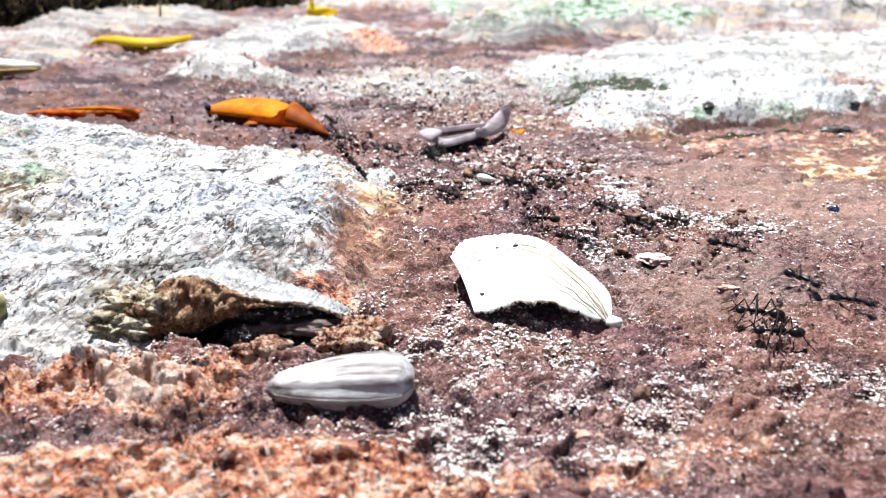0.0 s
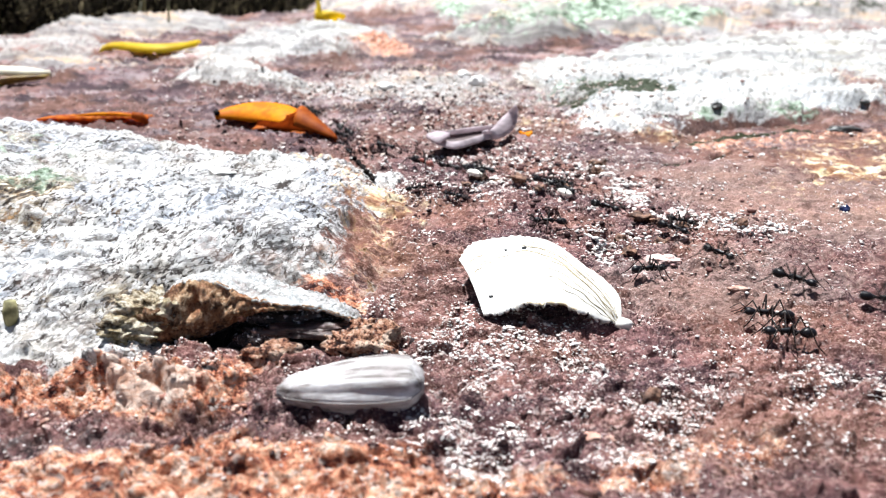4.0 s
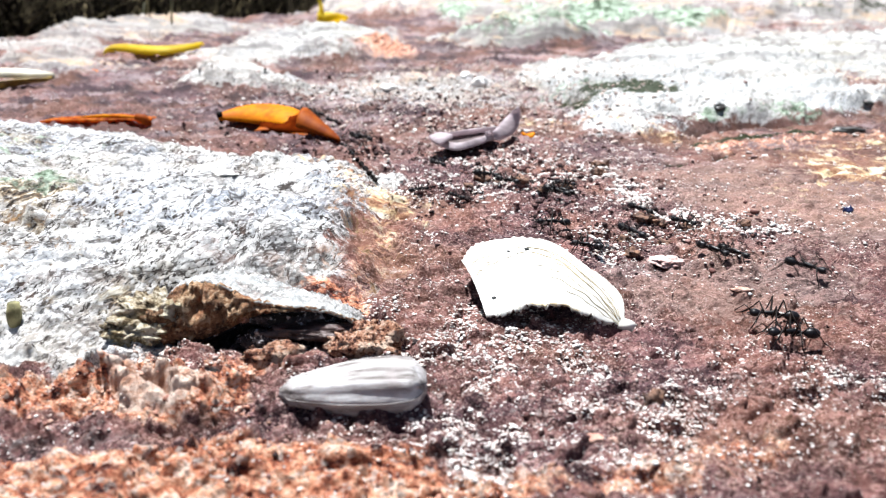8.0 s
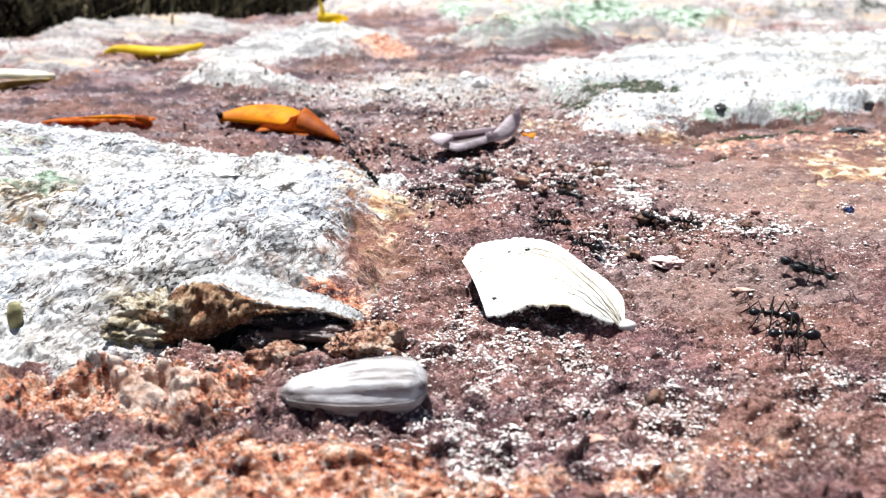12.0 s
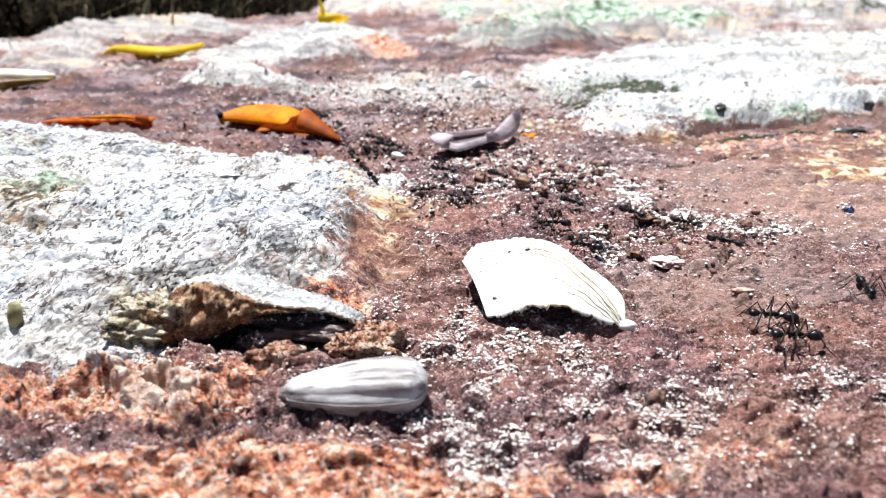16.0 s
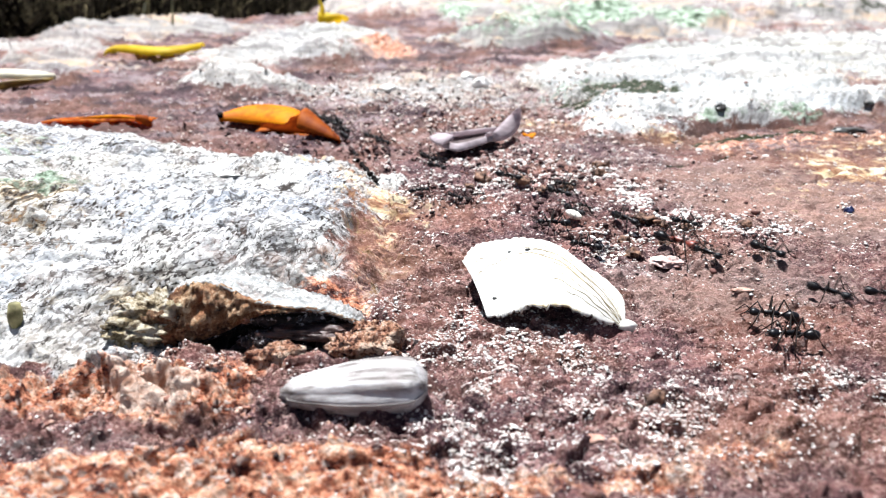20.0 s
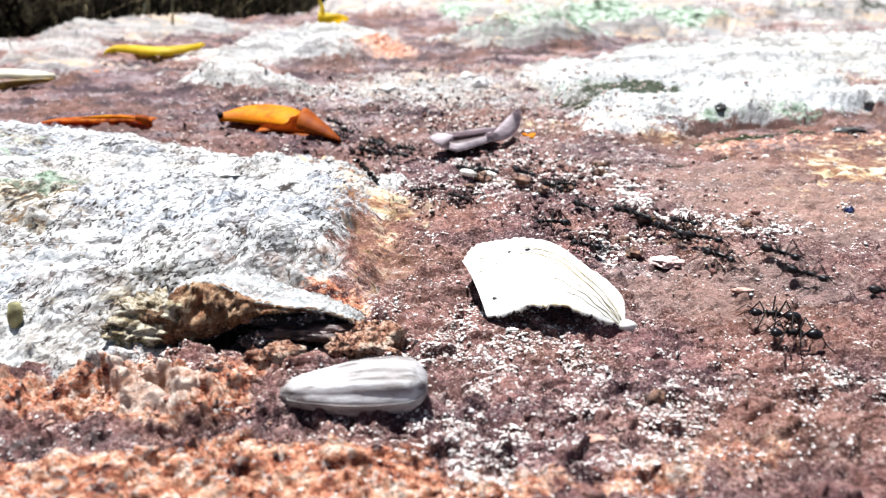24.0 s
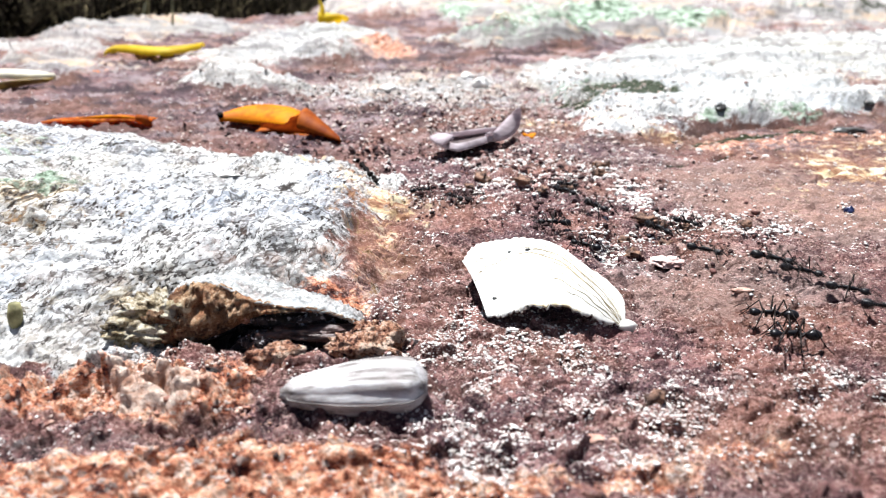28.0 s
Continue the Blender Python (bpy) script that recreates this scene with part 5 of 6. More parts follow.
def build_mauve_leaf():
    base = Vector((0.0080, 0.1834, 0.0000))
    leaf = thing("dry_leaf", (base.x, base.y, ground_at(base.x, base.y)), "dry mauve-grey rolled leaf casting a dark shadow", "leaf")
    off = Vector((base.x, base.y, ground_at(base.x, base.y)))

    def band(a, b, name, label, lift=0.0010, material=M_LEAFGREY):
        grid = []
        for v in (0, 0.2, 0.4, 0.6, 0.8, 1.0):
            grid.append([tuple(a[k].lerp(b[k], v) + Vector((0, 0, lift * math.sin(math.pi * v))) - off) for k in range(len(a))])
        part(name, plate(name, grid, 0.0004), material, leaf, label)
    # cupped half with a rolled front edge
    rim = spline([(-0.0022, 0.1742, 0.0042), (0.0003, 0.1717, 0.0038), (0.0037, 0.1693, 0.0038), (0.0082, 0.1732, 0.004), (0.0128, 0.178, 0.0042)], 22)
    band(spline([(-0.0029, 0.1767, 0.0028), (-0.0005, 0.1714, 0.0025), (0.0034, 0.1678, 0.0024), (0.0082, 0.1716, 0.0026), (0.012, 0.1758, 0.003)], 22), rim, "front_fold", "pale mauve front fold", 0.0003)
    back = spline([(-0.0017, 0.1784, 0.0034), (0.0022, 0.1787, 0.0032), (0.0064, 0.1807, 0.0032), (0.01, 0.1824, 0.0034), (0.0136, 0.1825, 0.0038)], 22)
    band(back, spline([(-0.0019, 0.1773, 0.0042), (0.0019, 0.1764, 0.0044), (0.0061, 0.1787, 0.0046), (0.0099, 0.1807, 0.0046), (0.0137, 0.1811, 0.0048)], 22), "back_fold", "darker back fold", 0.0002)
    band(rim, back, "inner_sheet", "dark brown inside of the roll", -0.0007, M_LEAFBROWN)
    band(spline([(-0.0032, 0.1729, 0.0038), (-0.0014, 0.1684, 0.004), (0.0005, 0.1681, 0.0042), (0.0025, 0.1723, 0.0042)], 14), spline([(-0.003, 0.1739, 0.0044), (-0.0015, 0.1752, 0.0048), (0.0005, 0.1749, 0.005), (0.0026, 0.1733, 0.0048)], 14), "end_lobe", "light pinkish end lobe", 0.0006)
    # raised round lobe
    band(spline([(0.0101, 0.1764, 0.0026), (0.0139, 0.177, 0.0026), (0.0171, 0.1797, 0.0034), (0.019, 0.1813, 0.0056), (0.0194, 0.1825, 0.0086)], 22), spline([(0.0108, 0.1742, 0.0046), (0.0127, 0.1781, 0.005), (0.0147, 0.1818, 0.0062), (0.0166, 0.183, 0.0078), (0.0185, 0.1815, 0.0092)], 22), "round_lobe", "upturned mauve lobe", 0.0009)
    return leaf


build_mauve_leaf()


def build_yellow_leaves():
    b = Vector((-0.0656, 0.4595, 0.0090))
    leaf = thing("yellow_leaf", (b.x, b.y, ground_at(b.x, b.y)), "bright yellow fallen leaf with its tip turned up", "leaf", "fallen yellow leaves")
    off = Vector((b.x, b.y, ground_at(b.x, b.y)))
    low = spline([(-0.0730, 0.4551, 0.0090), (-0.0673, 0.4595, 0.0090), (-0.0610, 0.4637, 0.0100), (-0.0570, 0.4681, 0.0120)], 16)
    top = spline([(-0.0731, 0.4547, 0.0170), (-0.0690, 0.4580, 0.0165), (-0.0613, 0.4556, 0.0160), (-0.0565, 0.4622, 0.0140)], 16)
    grid = [[tuple(low[k].lerp(top[k], v) + Vector((0, -0.004 * math.sin(math.pi * v), 0)) - off) for k in range(16)] for v in (0, 0.25, 0.5, 0.75, 1)]
    part("blade", plate("blade", grid, 0.0006), M_LEAFYELLOW, leaf)
    low, top = spline([(-0.0735, 0.4541, 0.0145), (-0.0728, 0.4580, 0.0200), (-0.0737, 0.4596, 0.0250)], 12), spline([(-0.0698, 0.4563, 0.0150), (-0.0704, 0.4580, 0.0200), (-0.0731, 0.4596, 0.0250)], 12)
    grid = [[tuple(low[k].lerp(top[k], v) - off) for k in range(12)] for v in (0, 0.5, 1)]
    part("upturned_tip", plate("upturned_tip", grid, 0.0006), M_LEAFYELLOW, leaf)
    # long narrow leaf
    b = Vector((-0.1286, 0.3356, 0.0060))
    leaf = thing("yellow_leaf", (b.x, b.y, ground_at(b.x, b.y)), "long narrow yellow fallen leaf lying on pale rock", "leaf", "fallen yellow leaves")
    off = Vector((b.x, b.y, ground_at(b.x, b.y)))
    low = spline([(-0.1590, 0.3549, 0.0034), (-0.1544, 0.3581, 0.0046), (-0.1351, 0.3527, 0.0039), (-0.1234, 0.3570, 0.0042), (-0.1169, 0.3675, 0.0052)], 26)
    top = spline([(-0.1577, 0.3546, 0.0046), (-0.1519, 0.3580, 0.0064), (-0.1347, 0.3570, 0.0058), (-0.1231, 0.3620, 0.0062), (-0.1176, 0.3700, 0.0060)], 26)
    grid = [[tuple(low[k].lerp(top[k], v) + Vector((0, 0.006 * v, 0.002 * math.sin(math.pi * v))) - off) for k in range(26)] for v in (0, 0.25, 0.5, 0.75, 1)]
    part("blade", plate("blade", grid, 0.0006), M_LEAFYELLOW, leaf)
    # bleached leaf by the side
    b = Vector((-0.1488, 0.2660, 0.0020))
    leaf = thing("bleached_leaf", (b.x, b.y, ground_at(b.x, b.y)), "bleached pale leaf with a yellow-brown underside", "leaf")
    off = Vector((b.x, b.y, ground_at(b.x, b.y)))
    low = spline([(-0.1704, 0.2673, 0.0040), (-0.1597, 0.2700, 0.0046), (-0.1510, 0.2729, 0.0040), (-0.1441, 0.2788, 0.0028)], 20)
    top = spline([(-0.1728, 0.2723, 0.0065), (-0.1622, 0.2754, 0.0065), (-0.1535, 0.2785, 0.0056), (-0.1445, 0.2800, 0.0032)], 20)
    grid = [[tuple(low[k].lerp(top[k], v) + Vector((0, 0, 0.002 * math.sin(math.pi * v))) - off) for k in range(20)] for v in (0, 0.25, 0.5, 0.75, 1)]
    part("blade", plate("blade", grid, 0.0006), M_LEAFPALE, leaf)
    low = spline([(-0.1652, 0.2578, 0.0015), (-0.1562, 0.2628, 0.0015), (-0.1509, 0.2700, 0.0020), (-0.1433, 0.2714, 0.0030)], 20)
    top = spline([(-0.1646, 0.2578, 0.0042), (-0.1558, 0.2631, 0.0044), (-0.1473, 0.2658, 0.0044), (-0.1411, 0.2715, 0.0042)], 20)
    grid = [[tuple(low[k].lerp(top[k], v) - off) for k in range(20)] for v in (0, 0.5, 1)]
    part("underside", plate("underside", grid, 0.0006), M_LEAFTAN, leaf, "yellow-brown folded underside")
    # scraps
    for name, mat, lab, pt, size in (("leaf_scrap", M_LEAFRED, "small red scrap of dead leaf", (-0.1447, 0.3171, 0.0020), (0.0030, 0.0022, 0.0012)),
                                     ("leaf_scrap", M_LEAFGOLD, "orange scrap of dead leaf far across the rock", (0.0623, 0.8393, 0.0060), (0.012, 0.008, 0.003)),
                                     ("leaf_scrap", M_LEAFGOLD, "tiny ochre scrap of leaf beside the rolled leaf", (0.0229, 0.1922, 0.0010), (0.0018, 0.0015, 0.0008))):
        me = leaf_sheet(name, size[0] * 2, size[1] * 2, 0.9, 0.5, 0.0004, 14, 7, 0.06, pt[0] * 50)
        ob = new(name, me)
        me.materials.append(mat)
        ob.matrix_basis = pose(pt[0] - size[0], pt[1], ground_at(pt[0], pt[1]) + size[2] * 0.6, 0, 0, 15)
        tagged(ob, lab, "leaf")


build_yellow_leaves()


# ---- stones and small bits ----
def stone(name, material, at, size, label, category, seed, turn=0.0, rough=0.26, level=3, sink=0.45):
    ob = new(name, lump(name, size, seed, level, rough))
    ob.data.materials.append(material)
    ob.matrix_basis = pose(at[0], at[1], ground_at(at[0], at[1]) + size[2] * (1 - sink), 0, 0, turn)
    return tagged(ob, label, category)


stone("pebble", M_PEBBLE, (0.0785, 0.2095, 0.0060), (0.0019, 0.0012, 0.0011), "small black shiny pebble on the pale slab", "pebble", 1.1, 20)
stone("pebble", M_PEBBLE, (0.1099, 0.1991, 0.0020), (0.0044, 0.0018, 0.0009), "flat dark grey stone chip at the slab's edge", "stone chip", 2.2, 8)
stone("pebble", M_PEBBLE, (0.1291, 0.2240, 0.0050), (0.0018, 0.0011, 0.0007), "small black chip on the slab", "stone chip", 3.2, 30)
stone("white_pebble", M_WHITESTONE, (0.0094, 0.2973, 0.0010), (0.0024, 0.0020, 0.0019), "round white pebble in the gravel", "pebble", 4.0)
stone("white_pebble", M_WHITESTONE, (0.0139, 0.2794, 0.0010), (0.0030, 0.0022, 0.0018), "small white pebble in the gravel", "pebble", 5.0)
stone("white_pebble", M_WHITESTONE, (-0.0194, 0.2726, 0.0010), (0.0034, 0.0020, 0.0012), "pale flat pebble in the gravel", "pebble", 6.0)
stone("pink_stone", M_PALEPINK, (0.0352, 0.1068, 0.0000), (0.0024, 0.0019, 0.0006), "pale pink stone chip beside the ant trail", "stone chip", 7.0, 10, 0.30, 4)
stone("pink_stone", M_PINKSTONE, (0.0411, 0.0928, 0.0000), (0.0012, 0.0005, 0.0003), "thin pale pink stone flake", "stone chip", 8.0, -5)
stone("rust_stone", M_PINKSTONE, (0.0150, 0.0597, 0.0000), (0.0018, 0.0006, 0.0004), "flat pinkish stone splinter on the rock", "stone chip", 9.0, -4)
stone("rust_stone", M_BROWNSTONE, (0.0221, 0.0660, 0.0000), (0.0012, 0.0008, 0.0012), "small upright rusty stone chip", "stone chip", 10.0, 30)
stone("bead", M_BEAD, (0.0760, 0.1314, 0.0000), (0.0009, 0.0008, 0.0008), "tiny shiny blue-black bead-like beetle", "beetle", 11.0)
stone("dark_clod", M_BROWNSTONE, (0.0525, 0.1212, 0.0000), (0.0012, 0.0009, 0.0007), "dark brown clod on the rock", "clod", 12.0)
stone("dark_clod", M_BROWNSTONE, (0.0337, 0.1544, 0.0000), (0.0015, 0.0010, 0.0009), "dark brown clod by the trail", "clod", 13.0)
for seed_no, (cx, cy, r) in enumerate(((0.0359, 0.1248, 0.0016), (0.0365, 0.1133, 0.0015), (0.03, 0.1149, 0.0012), (0.0383, 0.123, 0.0014), (0.0426, 0.1212, 0.0013), (0.0348, 0.1587, 0.0018), (0.0255, 0.1457, 0.0015), (0.0082, 0.1526, 0.0018), (0.0162, 0.1474, 0.0016), (0.0119, 0.1499, 0.0013), (0.0302, 0.1095, 0.0011), (0.0197, 0.1405, 0.0012), (0.0053, 0.1433, 0.0013))):
    stone("dark_clod", M_BROWNSTONE, (cx, cy), (r, r * 0.75, r * 0.55), "dark brown clod of soil along the ant trail", "clod", 30.0 + seed_no * 1.7, seed_no * 40, 0.45, 3)
stone("brown_clod", M_RUSTCLOD, (-0.0096, 0.0768, 0.0000), (0.0036, 0.0017, 0.0016), "lumpy rust-brown rock clod beside the hollow", "clod", 15.0, -12, 0.3, 4)
stone("brown_clod", M_RUSTCLOD, (-0.0064, 0.0791, 0.0000), (0.0017, 0.0014, 0.0017), "small lumpy rust-brown rock clod", "clod", 16.0, 0, 0.3, 4)
stone("rust_clod", M_RUSTCLOD, (-0.0094, 0.0814, 0.0000), (0.0018, 0.0011, 0.0014), "pale rust-coloured clod beside the hollow", "clod", 17.0, 0, 0.3, 4)
stone("rust_clod", M_RUSTCLOD, (-0.0190, 0.0735, 0.0000), (0.0030, 0.0014, 0.0013), "orange-tan clod in front of the hollow", "rock clod", 18.0, 0, 0.3, 4)
stone("rust_clod", M_RUSTCLOD, (-0.0228, 0.0800, -0.0020), (0.0010, 0.0008, 0.0009), "small orange clod in the hollow", "clod", 19.0, 0, 0.3, 4)
stone("white_chip", M_WHITESTONE, (-0.0407, 0.1332, 0.0080), (0.0022, 0.0012, 0.0006), "white quartz chip on the pale mound", "stone chip", 20.0, 0, 0.3, 4)


def build_ledge():
    """Broken front of the pale crust: a brown face that thins out to a flake over the hollow."""
    base = Vector((-0.0275, 0.0841, 0.0010))
    g = ground_at(base.x, base.y)
    ledge = thing("rock_ledge", (base.x, base.y, g), "broken pale crust ledge with brown face over dark hollow", "rock ledge")
    off = Vector((base.x, base.y, g))
    n = 150
    brow = spline([(-0.0350, 0.0822, 0.0016), (-0.0346, 0.0828, 0.0030), (-0.0340, 0.0838, 0.0042), (-0.0326, 0.0846, 0.0050), (-0.0306, 0.0850, 0.0053), (-0.0269, 0.0838, 0.0051), (-0.0231, 0.0815, 0.0045), (-0.0193, 0.0802, 0.0042), (-0.0153, 0.0807, 0.0035), (-0.0120, 0.0812, 0.0022), (-0.0105, 0.0820, 0.0010)], n)
    foot = spline([(-0.0350, 0.0818, 0.0006), (-0.0346, 0.0816, -0.0002), (-0.0339, 0.0812, -0.0008), (-0.0328, 0.0810, -0.0014), (-0.0308, 0.0814, -0.0016), (-0.0272, 0.0824, -0.0006), (-0.0240, 0.0824, 0.0012), (-0.0205, 0.0807, 0.0030), (-0.0154, 0.0811, 0.0030), (-0.0121, 0.0815, 0.0018), (-0.0106, 0.0825, 0.0006)], n)
    top, face, under = [], [], []
    for r in range(25):
        v = r / 24
        row = []
        for k in range(n):
            p = brow[k] + Vector((0.0006 * v, (0.0085 - 0.005 * max(0, k / n - 0.6) / 0.4) * v, -0.0002 * v - (0.0036 if k < n * 0.45 else 0.0010) * v * v))
            wob = Vector((k * 0.132, v * 4.0, 0))
            p += Vector((0, 0.0005 * noise.noise(wob), 0.0005 * noise.noise(wob * 2.3) + 0.0005 * noise.noise(wob * 4.1) + 0.0004 * abs(noise.noise(wob * 7.7)))) * (0.5 + 0.5 * min(1, v * 3))
            row.append(tuple(p - off))
        top.append(row)
    for r in range(15):
        v = r / 14
        row = []
        for k in range(n):
            a = Vector(top[0][k])
            f = foot[k] - off
            p = a.lerp(f, v)
            thick = min(1.0, (a - f).length / 0.004)
            wob = Vector((k * 0.075, v * 2.8, 3))
            facet = math.floor(noise.noise(wob) * 5) / 5 + 0.6 * noise.noise(wob * 2.7) + 0.4 * noise.noise(wob * 6.1)
            p.y += thick * (0.0018 * math.sin(math.pi * v) ** 0.6 * facet - 0.0007 * math.sin(math.pi * v)) + 0.0008 * thick * v * v
            row.append(tuple(p))
        face.append(row)
    for r in range(4):
        v = r / 3
        under.append([tuple(Vector(face[-1][k]) + Vector((0, 0.0050 * v, -0.0006 * v))) for k in range(n)])
    crust = plate("crust", top, 0.0003)
    zones = crust.color_attributes.new("zones", "FLOAT_COLOR", "POINT")
    for spot in zones.data:
        spot.color = (1, 0, 0, 0)
    worn = crust.color_attributes.new("zones_moss", "FLOAT_COLOR", "POINT")
    for spot in worn.data:
        spot.color = (0, 0.55, 0.20, 0)
    part("crust", crust, M_ROCK, ledge, "pale grey-white crust")
    part("face", plate("face", [list(reversed(row)) for row in face], 0.0003), M_BROWNFACE, ledge, "rough brown broken face")
    block = lump("tan_block", (0.0011, 0.0008, 0.0016), 6.3, 4, 0.3)
    part("tan_block", block, M_PINKSTONE, ledge, "paler tan block set in the face", at=Vector((-0.0247, 0.0835, 0.0016)) - off + Vector((0, 0.0004, 0)))
    for mat, at, size, kind_of in ((M_TANCRUST, (-0.0362, 0.0836, 0.0016), (0.0030, 0.0026, 0.0020), "yellow-brown crust knob"), (M_TANCRUST, (-0.0385, 0.0812, 0.0002), (0.0036, 0.0022, 0.0014), "yellow-brown crust knob"),
                                   (M_BROWNFACE, (-0.0345, 0.0818, 0.0004), (0.0017, 0.0014, 0.0018), "brown crust knob")):
        part("crust_knob", lump("crust_knob", size, at[0] * 900, 5, 0.50), mat, ledge, kind_of, at=Vector(at) - off)
    part("damp_core", lump("damp_core", (0.0050, 0.0016, 0.0013), 3.7, 4, 0.30), M_WETROCK, ledge, "black damp rock with painted glints under the flake", at=Vector((-0.0180, 0.0826, 0.0014)) - off)
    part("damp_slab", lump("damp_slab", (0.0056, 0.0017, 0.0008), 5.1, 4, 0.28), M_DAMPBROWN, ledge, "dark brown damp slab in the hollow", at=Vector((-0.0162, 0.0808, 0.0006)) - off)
    part("damp_block", lump("damp_block", (0.0024, 0.0012, 0.0010), 8.3, 4, 0.30), M_WETROCK, ledge, "small black damp block with painted glints", at=Vector((-0.0222, 0.0806, -0.0004)) - off)
    part("underside", plate("underside", under, 0.0002), M_WETROCK, ledge, "dark underside coloured like the damp rock")
    return ledge


build_ledge()
ob = new("bark_bit", tube("bark_bit", [(0, 0, -0.0004), (0.0001, 0, 0.0012), (0.0003, 0.0001, 0.0026)], [0.0008, 0.0009, 0.0007], 9))
ob.data.materials.append(M_BARK)
ob.matrix_basis = pose(*(-0.0528, 0.0818, 0.0010)[:2], ground_at(*(-0.0528, 0.0818, 0.0010)[:2]), 0, 0, 20)
tagged(ob, "short olive bit of bark standing on the rock", "bark")


twig_line = [Vector((x, y, ground_at(x, y) + 0.0005)) for x, y in [(-0.0198, 0.166), (-0.0183, 0.1636), (-0.0158, 0.152), (-0.0146, 0.15), (-0.0137, 0.1477)]]
twig_line = spline([tuple(p - twig_line[0]) for p in twig_line], 30)
twig = new("twig", tube("twig", twig_line, [0.00026 + 0.00036 * (math.sin(k * 1.25) > 0.5) + 0.00010 * math.sin(k * 2.3) for k in range(30)], 8))
twig.data.materials.append(M_STALK)
twig.location = (-0.0198, 0.166, ground_at(-0.0198, 0.166) + 0.0005)
tagged(twig, "short knotty black twig lying at the mound's edge", "twig")


# ---- growth beyond the rock ----
def build_grass():
    rng = random.Random(5)
    verts, faces = [], []
    for _ in range(11000):
        y = 0.45 + 1.6 * rng.random() ** 1.5
        x = -0.275 + (y - 0.49) * 0.17 - abs(rng.gauss(0, 0.22)) - 0.01
        if x < -2.0:
            continue
        z = ground_at(x, y) if rng.random() < 0.0 else -0.055
        h, w = rng.uniform(0.05, 0.15), rng.uniform(0.0008, 0.0022)
        a, lean = rng.uniform(0, 6.28), rng.uniform(0.2, 1.3)
        dx, dy = math.cos(a), math.sin(a)
        o = len(verts)
        for s in (0, 0.4, 0.75, 1):
            px, py, pz = x + dx * h * lean * s * s, y + dy * h * lean * s * s, z + h * s * (1 - 0.25 * lean * s)
            ww = w * (1 - s * 0.9)
            verts += [(px - dy * ww, py + dx * ww, pz), (px + dy * ww, py - dx * ww, pz), (px + dx * ww * 0.5, py + dy * ww * 0.5, pz + ww * 0.6)]
        for k in range(3):
            b = o + 3 * k
            faces += [(b, b + 1, b + 4, b + 3), (b + 1, b + 2, b + 5, b + 4), (b + 2, b, b + 3, b + 5)]
    me = mesh_of("dry_grass", verts, faces)
    me.materials.append(M_GRASS)
    tagged(new("dry_grass", me), "dark tangle of dry grass and litter beyond the rock", "dry grass", kind="stuff")


build_grass()


# shrubs are added, largely out of view, to keep the background dark
def build_shade_shrub(at, height, spread, seed):
    rng = random.Random(seed)
    shrub = thing("shrub", at, "low dark green shrub added beyond the rock's edge to darken the background", "shrub", "shrubs beyond the rock")
    part("trunk", tube("trunk", [(0, 0, -0.02), (0.01, 0, height * 0.25), (0.0, 0.02, height * 0.5)], [0.018, 0.014, 0.008], 9), M_WOOD, shrub)
    tips = []
    for k in range(7):
        a = k * 0.9 + rng.uniform(-0.3, 0.3)
        r = spread * rng.uniform(0.5, 1.0)
        tip = Vector((r * math.cos(a), r * math.sin(a), height * rng.uniform(0.45, 0.95)))
        part("branch", tube("branch", [(0.005, 0, height * 0.22), tip * 0.5 + Vector((0, 0, height * 0.12)), tip], [0.007, 0.005, 0.002], 6), M_WOOD, shrub)
        tips.append(tip)
    verts, faces = [], []
    for _ in range(2600):
        t = rng.choice(tips)
        c = t * rng.uniform(0.45, 1.05) + Vector((rng.gauss(0, 1), rng.gauss(0, 1), rng.gauss(0, 0.8))) * spread * 0.23
        c.z = max(c.z, 0.02)
        l, w = rng.uniform(0.018, 0.035), rng.uniform(0.007, 0.012)
        d = Vector((rng.gauss(0, 1), rng.gauss(0, 1), rng.gauss(-0.2, 0.6))).normalized()
        s = d.orthogonal().normalized()
        up = d.cross(s)
        o = len(verts)
        verts += [tuple(c), tuple(c + d * l * 0.5 + s * w), tuple(c + d * l), tuple(c + d * l * 0.5 - s * w), tuple(c + d * l * 0.5 + up * w * 0.4)]
        faces += [(o, o + 1, o + 4), (o + 1, o + 2, o + 4), (o + 2, o + 3, o + 4), (o + 3, o, o + 4)]
    part("crown", mesh_of("crown", verts, faces), M_SHRUBLEAF, shrub)
    return shrub


for sx, sy, hh, ss, sd in ((-0.58, 0.95, 0.34, 0.24, 1), (-0.45, 1.45, 0.40, 0.26, 2), (-0.80, 0.75, 0.36, 0.28, 3), (-0.42, 2.2, 0.6, 0.36, 4), (-0.9, 1.5, 0.5, 0.36, 5)):
    build_shade_shrub((sx, sy, -0.07), hh, ss, sd)
for k, (px, hh) in enumerate((((-0.1985, 0.520), 0.040), ((-0.178, 0.505), 0.030), ((-0.215, 0.545), 0.034))):
    g = ground_at(*px)
    stem = new("grass_stem", tube("grass_stem", [(0, 0, -0.002), (0.002, 0, hh * 0.5), (-0.003 + 0.004 * k, 0.002, hh)], [0.0009, 0.0007, 0.0003], 6))
    stem.data.materials.append(M_GREENSTEM)
    stem.location = (*px, g)
    tagged(stem, "thin green-brown grass stem standing at the rock's edge", "grass stem", "grass stems")


# ---- ants ----
LEGS = [(0.55, 1, 46), (0.05, 1, 84), (-0.40, 1, 145), (0.55, -1, -34), (0.05, -1, -96), (-0.40, -1, -136)]   # place along the body, side, direction


